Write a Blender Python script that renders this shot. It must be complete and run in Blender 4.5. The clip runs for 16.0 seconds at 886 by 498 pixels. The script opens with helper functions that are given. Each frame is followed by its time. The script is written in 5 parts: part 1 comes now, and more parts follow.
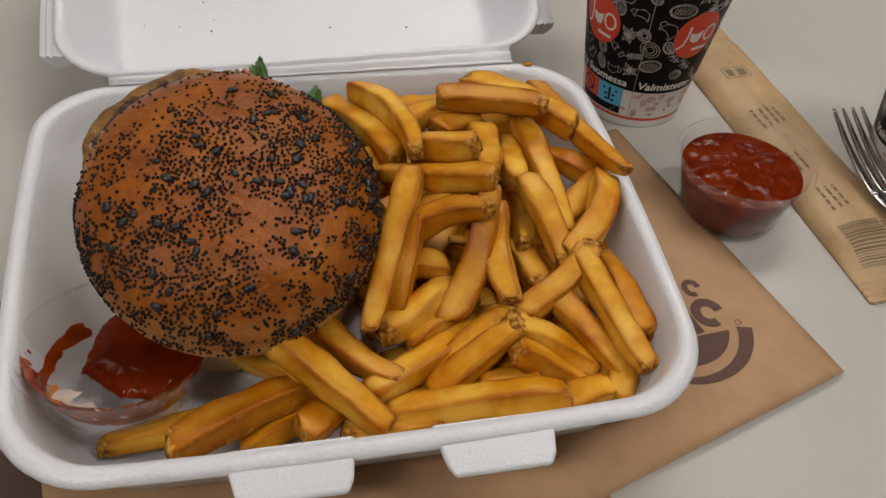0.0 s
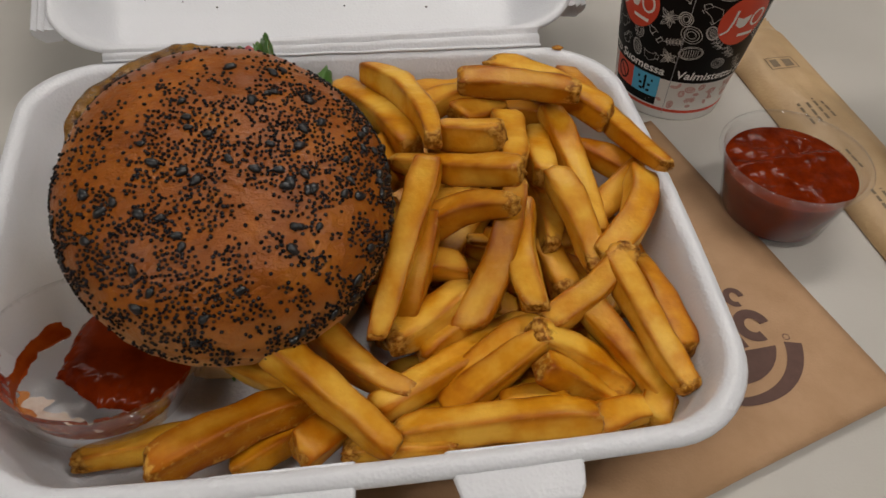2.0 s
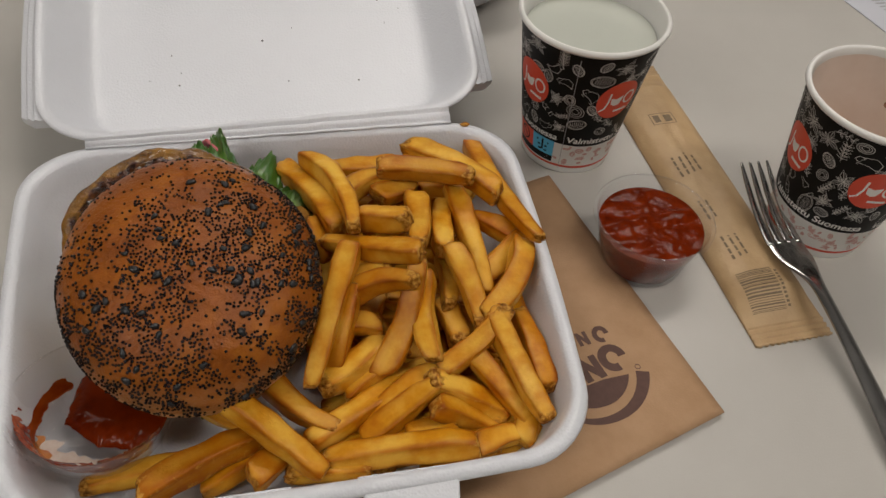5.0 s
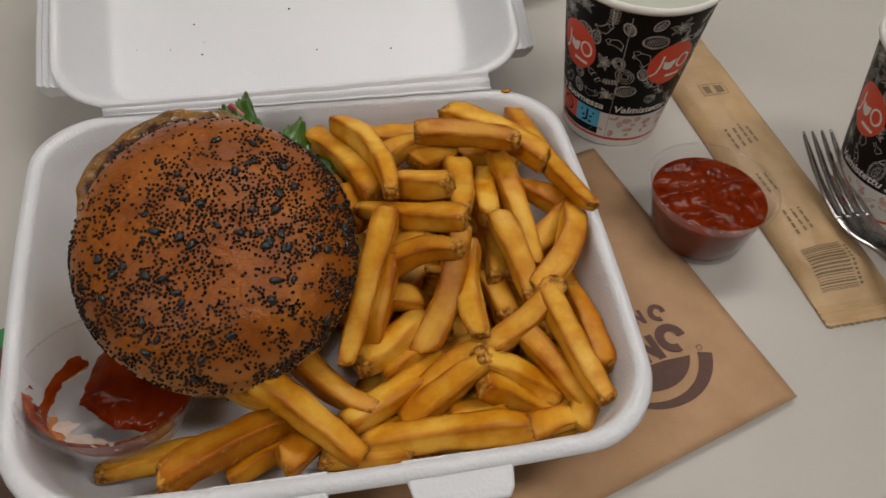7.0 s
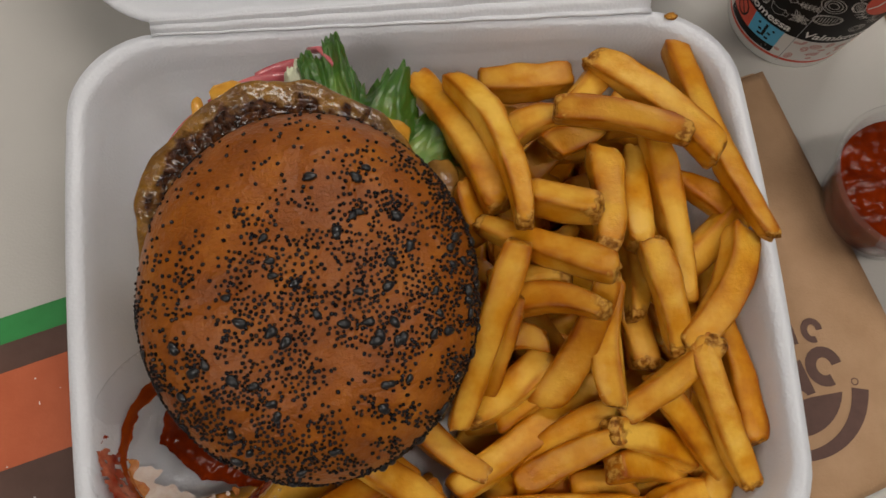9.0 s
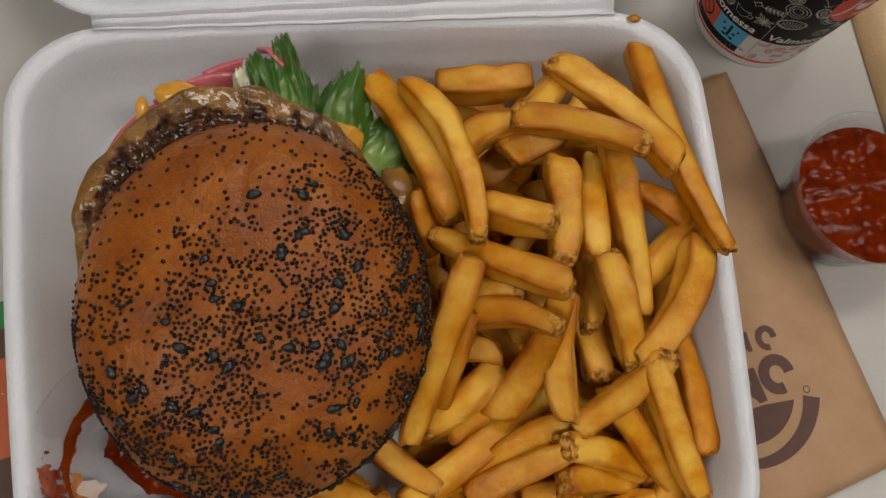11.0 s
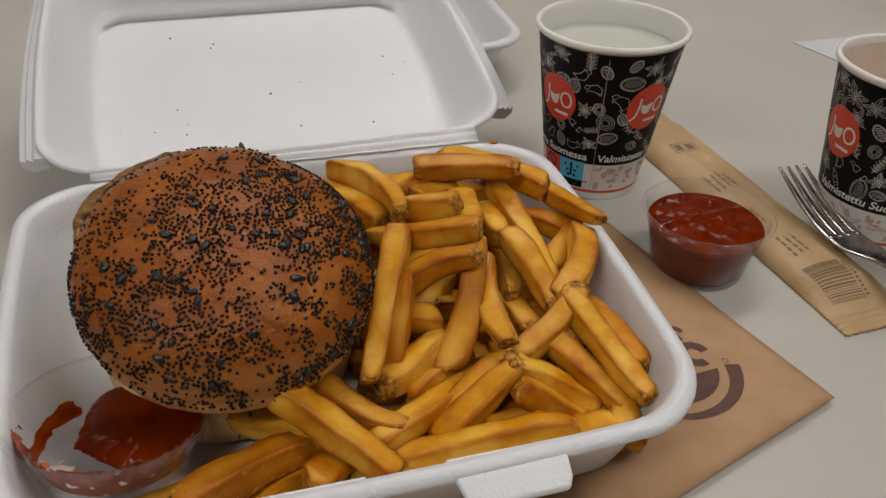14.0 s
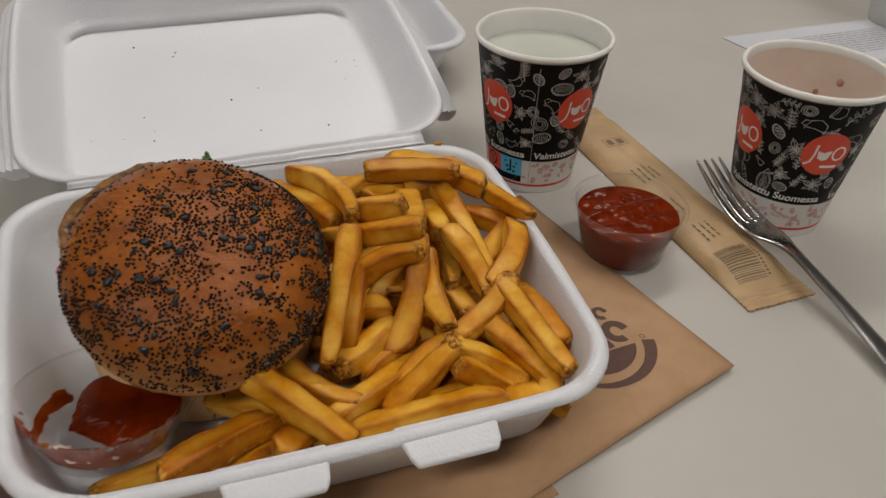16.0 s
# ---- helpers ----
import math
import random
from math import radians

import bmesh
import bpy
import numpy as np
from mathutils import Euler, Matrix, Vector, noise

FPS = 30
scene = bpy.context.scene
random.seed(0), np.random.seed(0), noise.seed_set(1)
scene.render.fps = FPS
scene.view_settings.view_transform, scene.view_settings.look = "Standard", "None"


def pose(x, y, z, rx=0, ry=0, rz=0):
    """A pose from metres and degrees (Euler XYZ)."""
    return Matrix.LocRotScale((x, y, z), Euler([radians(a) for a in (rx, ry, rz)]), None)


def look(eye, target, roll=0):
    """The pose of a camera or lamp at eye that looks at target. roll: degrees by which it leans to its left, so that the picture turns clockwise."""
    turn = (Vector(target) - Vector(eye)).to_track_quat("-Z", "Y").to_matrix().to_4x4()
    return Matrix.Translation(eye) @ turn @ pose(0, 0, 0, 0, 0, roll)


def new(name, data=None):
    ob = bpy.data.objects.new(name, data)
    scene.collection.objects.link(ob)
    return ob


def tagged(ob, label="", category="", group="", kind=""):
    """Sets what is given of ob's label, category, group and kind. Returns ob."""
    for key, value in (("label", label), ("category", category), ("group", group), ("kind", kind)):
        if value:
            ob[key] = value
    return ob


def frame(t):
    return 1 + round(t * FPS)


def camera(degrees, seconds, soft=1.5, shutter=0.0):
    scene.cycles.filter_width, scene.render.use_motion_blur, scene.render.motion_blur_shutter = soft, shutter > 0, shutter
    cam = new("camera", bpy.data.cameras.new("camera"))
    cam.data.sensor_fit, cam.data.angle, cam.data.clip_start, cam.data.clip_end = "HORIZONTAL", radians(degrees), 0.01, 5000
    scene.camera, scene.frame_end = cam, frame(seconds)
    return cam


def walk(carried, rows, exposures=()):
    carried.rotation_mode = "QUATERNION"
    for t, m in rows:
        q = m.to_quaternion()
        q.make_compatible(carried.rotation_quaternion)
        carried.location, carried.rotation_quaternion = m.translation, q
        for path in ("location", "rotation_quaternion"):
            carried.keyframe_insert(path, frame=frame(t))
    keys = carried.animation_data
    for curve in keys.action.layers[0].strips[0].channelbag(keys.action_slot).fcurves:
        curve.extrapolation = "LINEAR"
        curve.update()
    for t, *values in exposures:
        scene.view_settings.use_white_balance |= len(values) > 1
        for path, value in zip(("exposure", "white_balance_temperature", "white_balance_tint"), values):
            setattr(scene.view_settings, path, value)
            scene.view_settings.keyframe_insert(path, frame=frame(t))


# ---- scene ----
cam = camera(58.8, 16.0, shutter=0.25)
PATH = [
    (0, (-0.0073, -0.2237, 0.2587), (0.0551, 0.0494, -0.0268), 3.87),
    (0.5, (-0.0051, -0.2253, 0.2651), (0.0601, 0.0531, -0.0147), 3.80),
    (1, (-0.0202, -0.2188, 0.2476), (0.0400, 0.0615, -0.0314), 3.53),
    (1.5, (-0.0194, -0.2131, 0.2371), (0.0346, 0.0657, -0.0446), 3.60),
    (2, (-0.0034, -0.2012, 0.2385), (0.0511, 0.0707, -0.0497), 4.08),
    (2.5, (0.0149, -0.1987, 0.2504), (0.0689, 0.0687, -0.0421), 2.92),
    (3, (0.0289, -0.2122, 0.3006), (0.0906, 0.0617, 0.0157), 2.67),
    (3.5, (0.0314, -0.2268, 0.3294), (0.1056, 0.0469, 0.0473), 2.90),
    (4, (0.0176, -0.2313, 0.3221), (0.0863, 0.0295, 0.0267), 3.91),
    (4.2, (0.0139, -0.2249, 0.3263), (0.0826, 0.0280, 0.0241), 5.20),
    (6.5, (0.0131, -0.2271, 0.3179), (0.0743, 0.0343, 0.0213), 4.39),
    (7, (0.0054, -0.2174, 0.2921), (0.0630, 0.0430, -0.0060), 3.67),
    (7.5, (-0.0108, -0.2013, 0.2846), (0.0307, 0.0465, -0.0267), 3.27),
    (8, (-0.0160, -0.1420, 0.2864), (0.0161, 0.0704, -0.0511), 3.80),
    (8.5, (-0.0186, -0.0879, 0.2973), (0.0096, 0.0714, -0.0686), 5.18),
    (9, (-0.0090, -0.0741, 0.3035), (0.0153, 0.0517, -0.0754), 6.69),
    (9.2, (-0.0044, -0.0741, 0.3063), (0.0232, 0.0560, -0.0709), 7.20),
    (11.3, (-0.0000, -0.0559, 0.3034), (0.0368, 0.0487, -0.0810), 15.45),
    (11.5, (0.0016, -0.0623, 0.3070), (0.0355, 0.0444, -0.0770), 13.72),
    (12, (0.0096, -0.1071, 0.2896), (0.0500, 0.0580, -0.0725), 6.93),
    (12.5, (0.0094, -0.1776, 0.2318), (0.0674, 0.0875, -0.0621), -1.44),
    (13, (-0.0197, -0.2361, 0.2442), (0.0749, 0.0647, -0.0019), -0.03),
    (13.5, (-0.0268, -0.2510, 0.2470), (0.0718, 0.0609, 0.0168), 2.16),
    (14, (-0.0261, -0.2476, 0.2363), (0.0675, 0.0663, 0.0069), 1.91),
    (14.5, (-0.0198, -0.2473, 0.2351), (0.0757, 0.0641, 0.0030), 2.75),
    (15, (-0.0116, -0.2479, 0.2426), (0.0992, 0.0580, 0.0100), 2.92),
    (15.5, (-0.0081, -0.2439, 0.2415), (0.1022, 0.0584, 0.0040), 1.92),
    (16, (-0.0277, -0.2787, 0.2663), (0.0817, 0.0244, 0.0292), 2.46),
]
walk(cam, [(t, look(eye, target, roll)) for t, eye, target, roll in PATH], [(0, -0.18), (3.5, -0.36), (6.5, -0.29), (7.5, -0.32), (9, -0.33), (11.5, -0.33), (12.5, -0.36), (13.5, -0.28), (16, -0.3)])

# ---------------- room light ----------------
world = bpy.data.worlds.new("world")
world.use_nodes = True
world.node_tree.nodes["Background"].inputs[0].default_value = (0.9, 0.95, 1.0, 1)
world.node_tree.nodes["Background"].inputs[1].default_value = 0.02
scene.world = world
scene.view_settings.exposure = 0.0

LAMPS = [  # x, y, width, depth, watts of unseen ceiling panels: main one first, then added fill
    (0.50, 1.00, 1.2, 0.3, 12.4),
    (-1.15, 1.25, 1.2, 0.3, 3.2),
    (1.05, -0.45, 1.2, 0.3, 10.2),
    (-1.15, -0.95, 1.2, 0.3, 13.6),
]
CEILING = 1.75


# ---------------- materials ----------------
def nodes_of(name):
    m = bpy.data.materials.new(name)
    m.use_nodes = True
    nt = m.node_tree
    return m, nt, nt.nodes["Principled BSDF"]


def ramp(nt, fac, stops):
    r = nt.nodes.new("ShaderNodeValToRGB")
    els = r.color_ramp.elements
    while len(els) < len(stops):
        els.new(0.5)
    for e, (p, c) in zip(els, stops):
        e.position, e.color = p, (*c, 1)
    nt.links.new(fac, r.inputs[0])
    return r.outputs[0]


def noise_tex(nt, scale, detail=4.0, rough=0.55, coords=None):
    n = nt.nodes.new("ShaderNodeTexNoise")
    n.inputs["Scale"].default_value, n.inputs["Detail"].default_value, n.inputs["Roughness"].default_value = scale, detail, rough
    if coords is not None:
        nt.links.new(coords, n.inputs["Vector"])
    return n.outputs["Fac"]


def coords_of(nt, kind="Object"):
    return nt.nodes.new("ShaderNodeTexCoord").outputs[kind]


def mix_rgb(nt, fac, a, b, blend="MIX"):
    x = nt.nodes.new("ShaderNodeMix")
    x.data_type, x.blend_type = "RGBA", blend
    for sock, v in ((x.inputs["Factor"], fac), (x.inputs[6], a), (x.inputs[7], b)):
        if hasattr(v, "links"):
            nt.links.new(v, sock)
        else:
            sock.default_value = v if isinstance(v, (int, float)) else (*v, 1)
    return x.outputs[2]


def bump_of(nt, height, strength, distance):
    b = nt.nodes.new("ShaderNodeBump")
    b.inputs["Strength"].default_value, b.inputs["Distance"].default_value = strength, distance
    nt.links.new(height, b.inputs["Height"])
    return b


def surface(name, dark, light, scale, rough=0.5, fine=0.0, fine_scale=2000.0, metal=0.0, sub=0.0, coat=0.0, spread=0.25, rough_var=0.0, spec=0.5):
    """A procedural surface: two colours mixed by noise at one size, and a fine relief at another."""
    m, nt, p = nodes_of(name)
    co = coords_of(nt)
    big = noise_tex(nt, scale, 5.0, 0.6, co)
    nt.links.new(ramp(nt, big, [(0.5 - spread, dark), (0.5 + spread, light)]), p.inputs["Base Color"])
    p.inputs["Roughness"].default_value, p.inputs["Metallic"].default_value = rough, metal
    p.inputs["Specular IOR Level"].default_value = spec
    if rough_var:
        r = nt.nodes.new("ShaderNodeMapRange")
        r.inputs["To Min"].default_value, r.inputs["To Max"].default_value = rough - rough_var, rough + rough_var
        nt.links.new(noise_tex(nt, scale * 3, 4, 0.6, co), r.inputs["Value"])
        nt.links.new(r.outputs[0], p.inputs["Roughness"])
    if sub:
        p.inputs["Subsurface Weight"].default_value = sub
        p.inputs["Subsurface Radius"].default_value = (1.0, 0.6, 0.35)
        p.inputs["Subsurface Scale"].default_value = 0.004
    p.inputs["Coat Weight"].default_value = coat
    if fine:
        b = bump_of(nt, noise_tex(nt, fine_scale, 3, 0.6, co), fine, 0.001)
        nt.links.new(b.outputs[0], p.inputs["Normal"])
    return m


def foam_material(name, tint=(0.715, 0.73, 0.77)):
    m, nt, p = nodes_of(name)
    co = coords_of(nt)
    v = nt.nodes.new("ShaderNodeTexVoronoi")
    v.inputs["Scale"].default_value = 800
    nt.links.new(co, v.inputs["Vector"])
    b = bump_of(nt, v.outputs["Distance"], 0.30, 0.0005)
    b2 = bump_of(nt, noise_tex(nt, 60, 3, 0.5, co), 0.05, 0.004)
    nt.links.new(b2.outputs[0], b.inputs["Normal"])
    nt.links.new(b.outputs[0], p.inputs["Normal"])
    nt.links.new(ramp(nt, noise_tex(nt, 18, 4, 0.6, co), [(0.3, [c * 0.96 for c in tint]), (0.7, tint)]), p.inputs["Base Color"])
    p.inputs["Roughness"].default_value = 0.34
    p.inputs["Subsurface Weight"].default_value = 0.2
    p.inputs["Subsurface Radius"].default_value = (1, 1, 1)
    p.inputs["Subsurface Scale"].default_value = 0.003
    return m


def fry_material():
    """Fried potato: pale upper faces, darker sides and undersides, browned edges and ends, speckled skin."""
    m, nt, p = nodes_of("fried_potato")
    co = coords_of(nt)
    at = nt.nodes.new("ShaderNodeAttribute")
    at.attribute_name = "crust"
    rnd = nt.nodes.new("ShaderNodeObjectInfo").outputs["Random"]
    n1 = noise_tex(nt, 48, 4, 0.55, co)
    n2 = noise_tex(nt, 420, 4, 0.6, co)
    body = ramp(nt, n1, [(0.28, (0.52, 0.180, 0.004)), (0.42, (0.70, 0.320, 0.013)), (0.60, (0.88, 0.545, 0.085))])
    ed = nt.nodes.new("ShaderNodeAttribute")
    ed.attribute_name = "edge"
    rim = ramp(nt, ed.outputs["Fac"], [(0.0, (0, 0, 0)), (0.35, (0.22, 0.22, 0.22)), (0.9, (0.95, 0.95, 0.95))])
    edge = ramp(nt, n1, [(0.3, (0.31, 0.078, 0.001)), (0.65, (0.52, 0.180, 0.004))])
    body = mix_rgb(nt, rim, body, edge)
    tone = ramp(nt, rnd, [(0.0, (0.64, 0.48, 0.26)), (0.35, (0.86, 0.76, 0.58)), (1.0, (0.96, 0.94, 0.90))])
    body = mix_rgb(nt, 1.0, body, tone, "MULTIPLY")
    crust = ramp(nt, n2, [(0.30, (0.07, 0.020, 0.002)), (0.46, (0.26, 0.095, 0.009)), (0.60, (0.56, 0.29, 0.055))])
    add = nt.nodes.new("ShaderNodeMath")
    add.operation = "MULTIPLY_ADD"
    nt.links.new(n2, add.inputs[0])
    add.inputs[1].default_value = 1.0
    nt.links.new(at.outputs["Fac"], add.inputs[2])
    fac = ramp(nt, add.outputs[0], [(0.82, (0, 0, 0)), (1.05, (1, 1, 1))])
    nt.links.new(mix_rgb(nt, fac, body, crust), p.inputs["Base Color"])
    p.inputs["Roughness"].default_value = 0.36
    p.inputs["Subsurface Weight"].default_value = 0.10
    p.inputs["Subsurface Radius"].default_value = (1.0, 0.55, 0.15)
    p.inputs["Subsurface Scale"].default_value = 0.004
    b = bump_of(nt, n2, 0.24, 0.0010)
    b2 = bump_of(nt, noise_tex(nt, 150, 4, 0.6, co), 0.16, 0.003)
    nt.links.new(ramp(nt, fac, [(0.0, (0.20, 0.20, 0.20)), (1.0, (0.08, 0.08, 0.08))]), p.inputs["Specular IOR Level"])
    nt.links.new(b2.outputs[0], b.inputs["Normal"])
    nt.links.new(b.outputs[0], p.inputs["Normal"])
    return m


def bun_material():
    """Egg-glazed crust, darker on the crown, paler towards the front rim and pale where the bun was cut."""
    m, nt, p = nodes_of("glazed_bun_crust")
    co = coords_of(nt)
    at = nt.nodes.new("ShaderNodeAttribute")
    at.attribute_name = "baked"
    n1 = noise_tex(nt, 55, 6, 0.66, co)
    n2 = noise_tex(nt, 260, 4, 0.6, co)
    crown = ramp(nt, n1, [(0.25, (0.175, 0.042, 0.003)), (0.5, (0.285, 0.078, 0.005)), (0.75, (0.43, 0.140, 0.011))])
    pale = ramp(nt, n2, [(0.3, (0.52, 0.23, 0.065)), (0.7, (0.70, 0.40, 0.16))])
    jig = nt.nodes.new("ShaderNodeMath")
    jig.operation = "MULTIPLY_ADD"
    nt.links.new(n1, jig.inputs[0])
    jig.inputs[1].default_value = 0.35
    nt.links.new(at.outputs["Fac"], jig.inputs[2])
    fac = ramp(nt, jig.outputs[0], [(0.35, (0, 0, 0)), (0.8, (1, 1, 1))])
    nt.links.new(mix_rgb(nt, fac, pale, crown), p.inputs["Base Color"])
    p.inputs["Roughness"].default_value = 0.34
    p.inputs["Specular IOR Level"].default_value = 0.30
    p.inputs["Subsurface Weight"].default_value = 0.06
    p.inputs["Subsurface Scale"].default_value = 0.004
    n3 = noise_tex(nt, 95, 5, 0.7, co)
    b = bump_of(nt, n2, 0.2, 0.0012)
    b2 = bump_of(nt, n3, 0.45, 0.004)
    nt.links.new(b2.outputs[0], b.inputs["Normal"])
    nt.links.new(b.outputs[0], p.inputs["Normal"])
    return m


def clear_plastic():
    m, nt, p = nodes_of("clear_plastic")
    nt.nodes.remove(p)
    out = nt.nodes["Material Output"]
    tr = nt.nodes.new("ShaderNodeBsdfTransparent")
    tr.inputs[0].default_value = (0.97, 0.97, 0.975, 1)
    gl = nt.nodes.new("ShaderNodeBsdfGlossy")
    gl.inputs["Roughness"].default_value = 0.06
    lw = nt.nodes.new("ShaderNodeLayerWeight")
    pw = nt.nodes.new("ShaderNodeMath")
    pw.operation = "POWER"
    pw.inputs[1].default_value = 3.5
    nt.links.new(lw.outputs["Facing"], pw.inputs[0])
    fr = nt.nodes.new("ShaderNodeMath")
    fr.operation = "MULTIPLY_ADD"
    fr.inputs[1].default_value, fr.inputs[2].default_value = 0.75, 0.020
    nt.links.new(pw.outputs[0], fr.inputs[0])
    mx = nt.nodes.new("ShaderNodeMixShader")
    nt.links.new(fr.outputs[0], mx.inputs[0])
    nt.links.new(tr.outputs[0], mx.inputs[1])
    nt.links.new(gl.outputs[0], mx.inputs[2])
    df = nt.nodes.new("ShaderNodeBsdfDiffuse")
    df.inputs[0].default_value = (0.85, 0.85, 0.86, 1)
    m2 = nt.nodes.new("ShaderNodeMixShader")
    m2.inputs[0].default_value = 0.025
    nt.links.new(mx.outputs[0], m2.inputs[1])
    nt.links.new(df.outputs[0], m2.inputs[2])
    nt.links.new(m2.outputs[0], out.inputs[0])
    return m


def melt_material():
    """Melted cheese, soaked away in places to the charred meat under it."""
    m, nt, p = nodes_of("cheese_on_char")
    co = coords_of(nt)
    at = nt.nodes.new("ShaderNodeAttribute")
    at.attribute_name = "melt"
    n1, n2 = noise_tex(nt, 120, 5, 0.65, co), noise_tex(nt, 330, 4, 0.65, co)
    cheese = ramp(nt, n1, [(0.3, (0.10, 0.040, 0.004)), (0.7, (0.30, 0.14, 0.016))])
    char = ramp(nt, n2, [(0.36, (0.010, 0.003, 0.001)), (0.54, (0.058, 0.018, 0.005)), (0.72, (0.17, 0.062, 0.016))])
    jig = nt.nodes.new("ShaderNodeMath")
    jig.operation = "MULTIPLY_ADD"
    nt.links.new(n2, jig.inputs[0])
    jig.inputs[1].default_value = 0.55
    nt.links.new(at.outputs["Fac"], jig.inputs[2])
    fac = ramp(nt, jig.outputs[0], [(0.62, (0, 0, 0)), (0.92, (1, 1, 1))])
    nt.links.new(mix_rgb(nt, fac, char, cheese), p.inputs["Base Color"])
    p.inputs["Roughness"].default_value = 0.09
    p.inputs["Coat Weight"].default_value = 0.45
    p.inputs["Coat Roughness"].default_value = 0.04
    nt.links.new(ramp(nt, jig.outputs[0], [(0.6, (0.13, 0.13, 0.13)), (0.92, (0.45, 0.45, 0.45))]), p.inputs["Specular IOR Level"])
    b = bump_of(nt, n2, 0.45, 0.0022)
    b2 = bump_of(nt, n1, 0.5, 0.005)
    nt.links.new(b2.outputs[0], b.inputs["Normal"])
    nt.links.new(b.outputs[0], p.inputs["Normal"])
    return m


def seed_material():
    """Poppy seed: blue-black to brown from seed to seed, with a pitted satin skin."""
    m, nt, p = nodes_of("poppy_seed_skin")
    co = coords_of(nt)
    each = nt.nodes.new("ShaderNodeNewGeometry").outputs["Random Per Island"]
    nt.links.new(ramp(nt, each, [(0.0, (0.003, 0.0025, 0.003)), (0.5, (0.008, 0.007, 0.009)), (0.85, (0.020, 0.018, 0.022)), (1.0, (0.035, 0.018, 0.012))]), p.inputs["Base Color"])
    p.inputs["Roughness"].default_value = 0.26
    p.inputs["Specular IOR Level"].default_value = 0.20
    b = bump_of(nt, noise_tex(nt, 2600, 2, 0.5, co), 0.6, 0.0003)
    nt.links.new(b.outputs[0], p.inputs["Normal"])
    return m


def lettuce_material():
    """Lettuce: pale at the root and along veins, deep green towards the frilled rim."""
    m, nt, p = nodes_of("lettuce_leaf")
    co = coords_of(nt)
    at = nt.nodes.new("ShaderNodeAttribute")
    at.attribute_name = "blade"
    n1 = noise_tex(nt, 75, 4, 0.6, co)
    jig = nt.nodes.new("ShaderNodeMath")
    jig.operation = "MULTIPLY_ADD"
    nt.links.new(n1, jig.inputs[0])
    jig.inputs[1].default_value = 0.6
    nt.links.new(at.outputs["Fac"], jig.inputs[2])
    nt.links.new(ramp(nt, jig.outputs[0], [(0.36, (0.46, 0.52, 0.26)), (0.60, (0.27, 0.40, 0.10)), (0.85, (0.12, 0.24, 0.035)), (1.0, (0.05, 0.13, 0.016))]), p.inputs["Base Color"])
    p.inputs["Roughness"].default_value = 0.30
    p.inputs["Subsurface Weight"].default_value = 0.2
    p.inputs["Subsurface Scale"].default_value = 0.003
    b = bump_of(nt, noise_tex(nt, 300, 4, 0.6, co), 0.3, 0.001)
    nt.links.new(b.outputs[0], p.inputs["Normal"])
    return m


FOAM = foam_material("white_foam")
MELT = melt_material()
FRY = fry_material()
BUN = bun_material()
CLEAR = clear_plastic()
TABLE = surface("table_laminate", (0.45, 0.43, 0.395), (0.50, 0.48, 0.445), 9, 0.38, 0.1, 900, rough_var=0.05)
PAPER_BROWN = surface("kraft_paper", (0.37, 0.215, 0.11), (0.46, 0.285, 0.16), 55, 0.75, 0.25, 900)
PAPER_BUFF = surface("buff_wrapper_paper", (0.42, 0.275, 0.135), (0.53, 0.365, 0.195), 45, 0.5, 0.3, 500)
PRINT_BROWN = surface("brown_ink", (0.085, 0.04, 0.03), (0.115, 0.055, 0.04), 300, 0.7)
PRINT_DARK = surface("dark_ink", (0.15, 0.105, 0.06), (0.21, 0.15, 0.09), 300, 0.7)
PRINT_GREY = surface("grey_ink", (0.30, 0.30, 0.32), (0.42, 0.42, 0.44), 300, 0.8)
CUP_WHITE = surface("white_cup_paper", (0.74, 0.73, 0.70), (0.80, 0.79, 0.76), 30, 0.5)
CUP_BLACK = surface("black_print", (0.004, 0.0036, 0.0036), (0.008, 0.007, 0.007), 80, 0.45, spec=0.12)
CUP_RED = surface("red_print", (0.62, 0.055, 0.022), (0.70, 0.075, 0.03), 80, 0.45)
CUP_BLUE = surface("blue_print", (0.07, 0.38, 0.62), (0.09, 0.44, 0.68), 80, 0.45)
CUP_PINK = surface("pale_pink_print", (0.55, 0.30, 0.27), (0.66, 0.42, 0.38), 200, 0.5)
CUP_LINE = surface("chalk_white_print", (0.22, 0.21, 0.20), (0.72, 0.70, 0.66), 120, 0.5)
WATER = surface("cloudy_water", (0.50, 0.52, 0.46), (0.54, 0.56, 0.50), 20, 0.08)
COCOA_FILM = surface("milky_cocoa_film", (0.66, 0.53, 0.44), (0.75, 0.65, 0.57), 28, 0.35)
COCOA = surface("cocoa_drink", (0.34, 0.17, 0.10), (0.44, 0.25, 0.17), 40, 0.15)
KETCHUP = surface("ketchup", (0.075, 0.0060, 0.0004), (0.20, 0.020, 0.0010), 110, 0.13, 0.22, 480, spec=0.12)
KETCHUP_FILM = surface("ketchup_film", (0.20, 0.020, 0.001), (0.42, 0.075, 0.006), 120, 0.14, 0.10, 400, spec=0.2)
KETCHUP_THIN = surface("ketchup_smear", (0.045, 0.003, 0.0003), (0.20, 0.022, 0.0010), 60, 0.16, 0.03, 300, spec=0.12)
DRESSING = surface("pale_dressing", (0.66, 0.50, 0.40), (0.82, 0.74, 0.66), 250, 0.3, 0.4, 700)
DRESSING_ORANGE = surface("sauce_tinted_dressing", (0.42, 0.10, 0.012), (0.66, 0.30, 0.08), 260, 0.2, 0.4, 600)
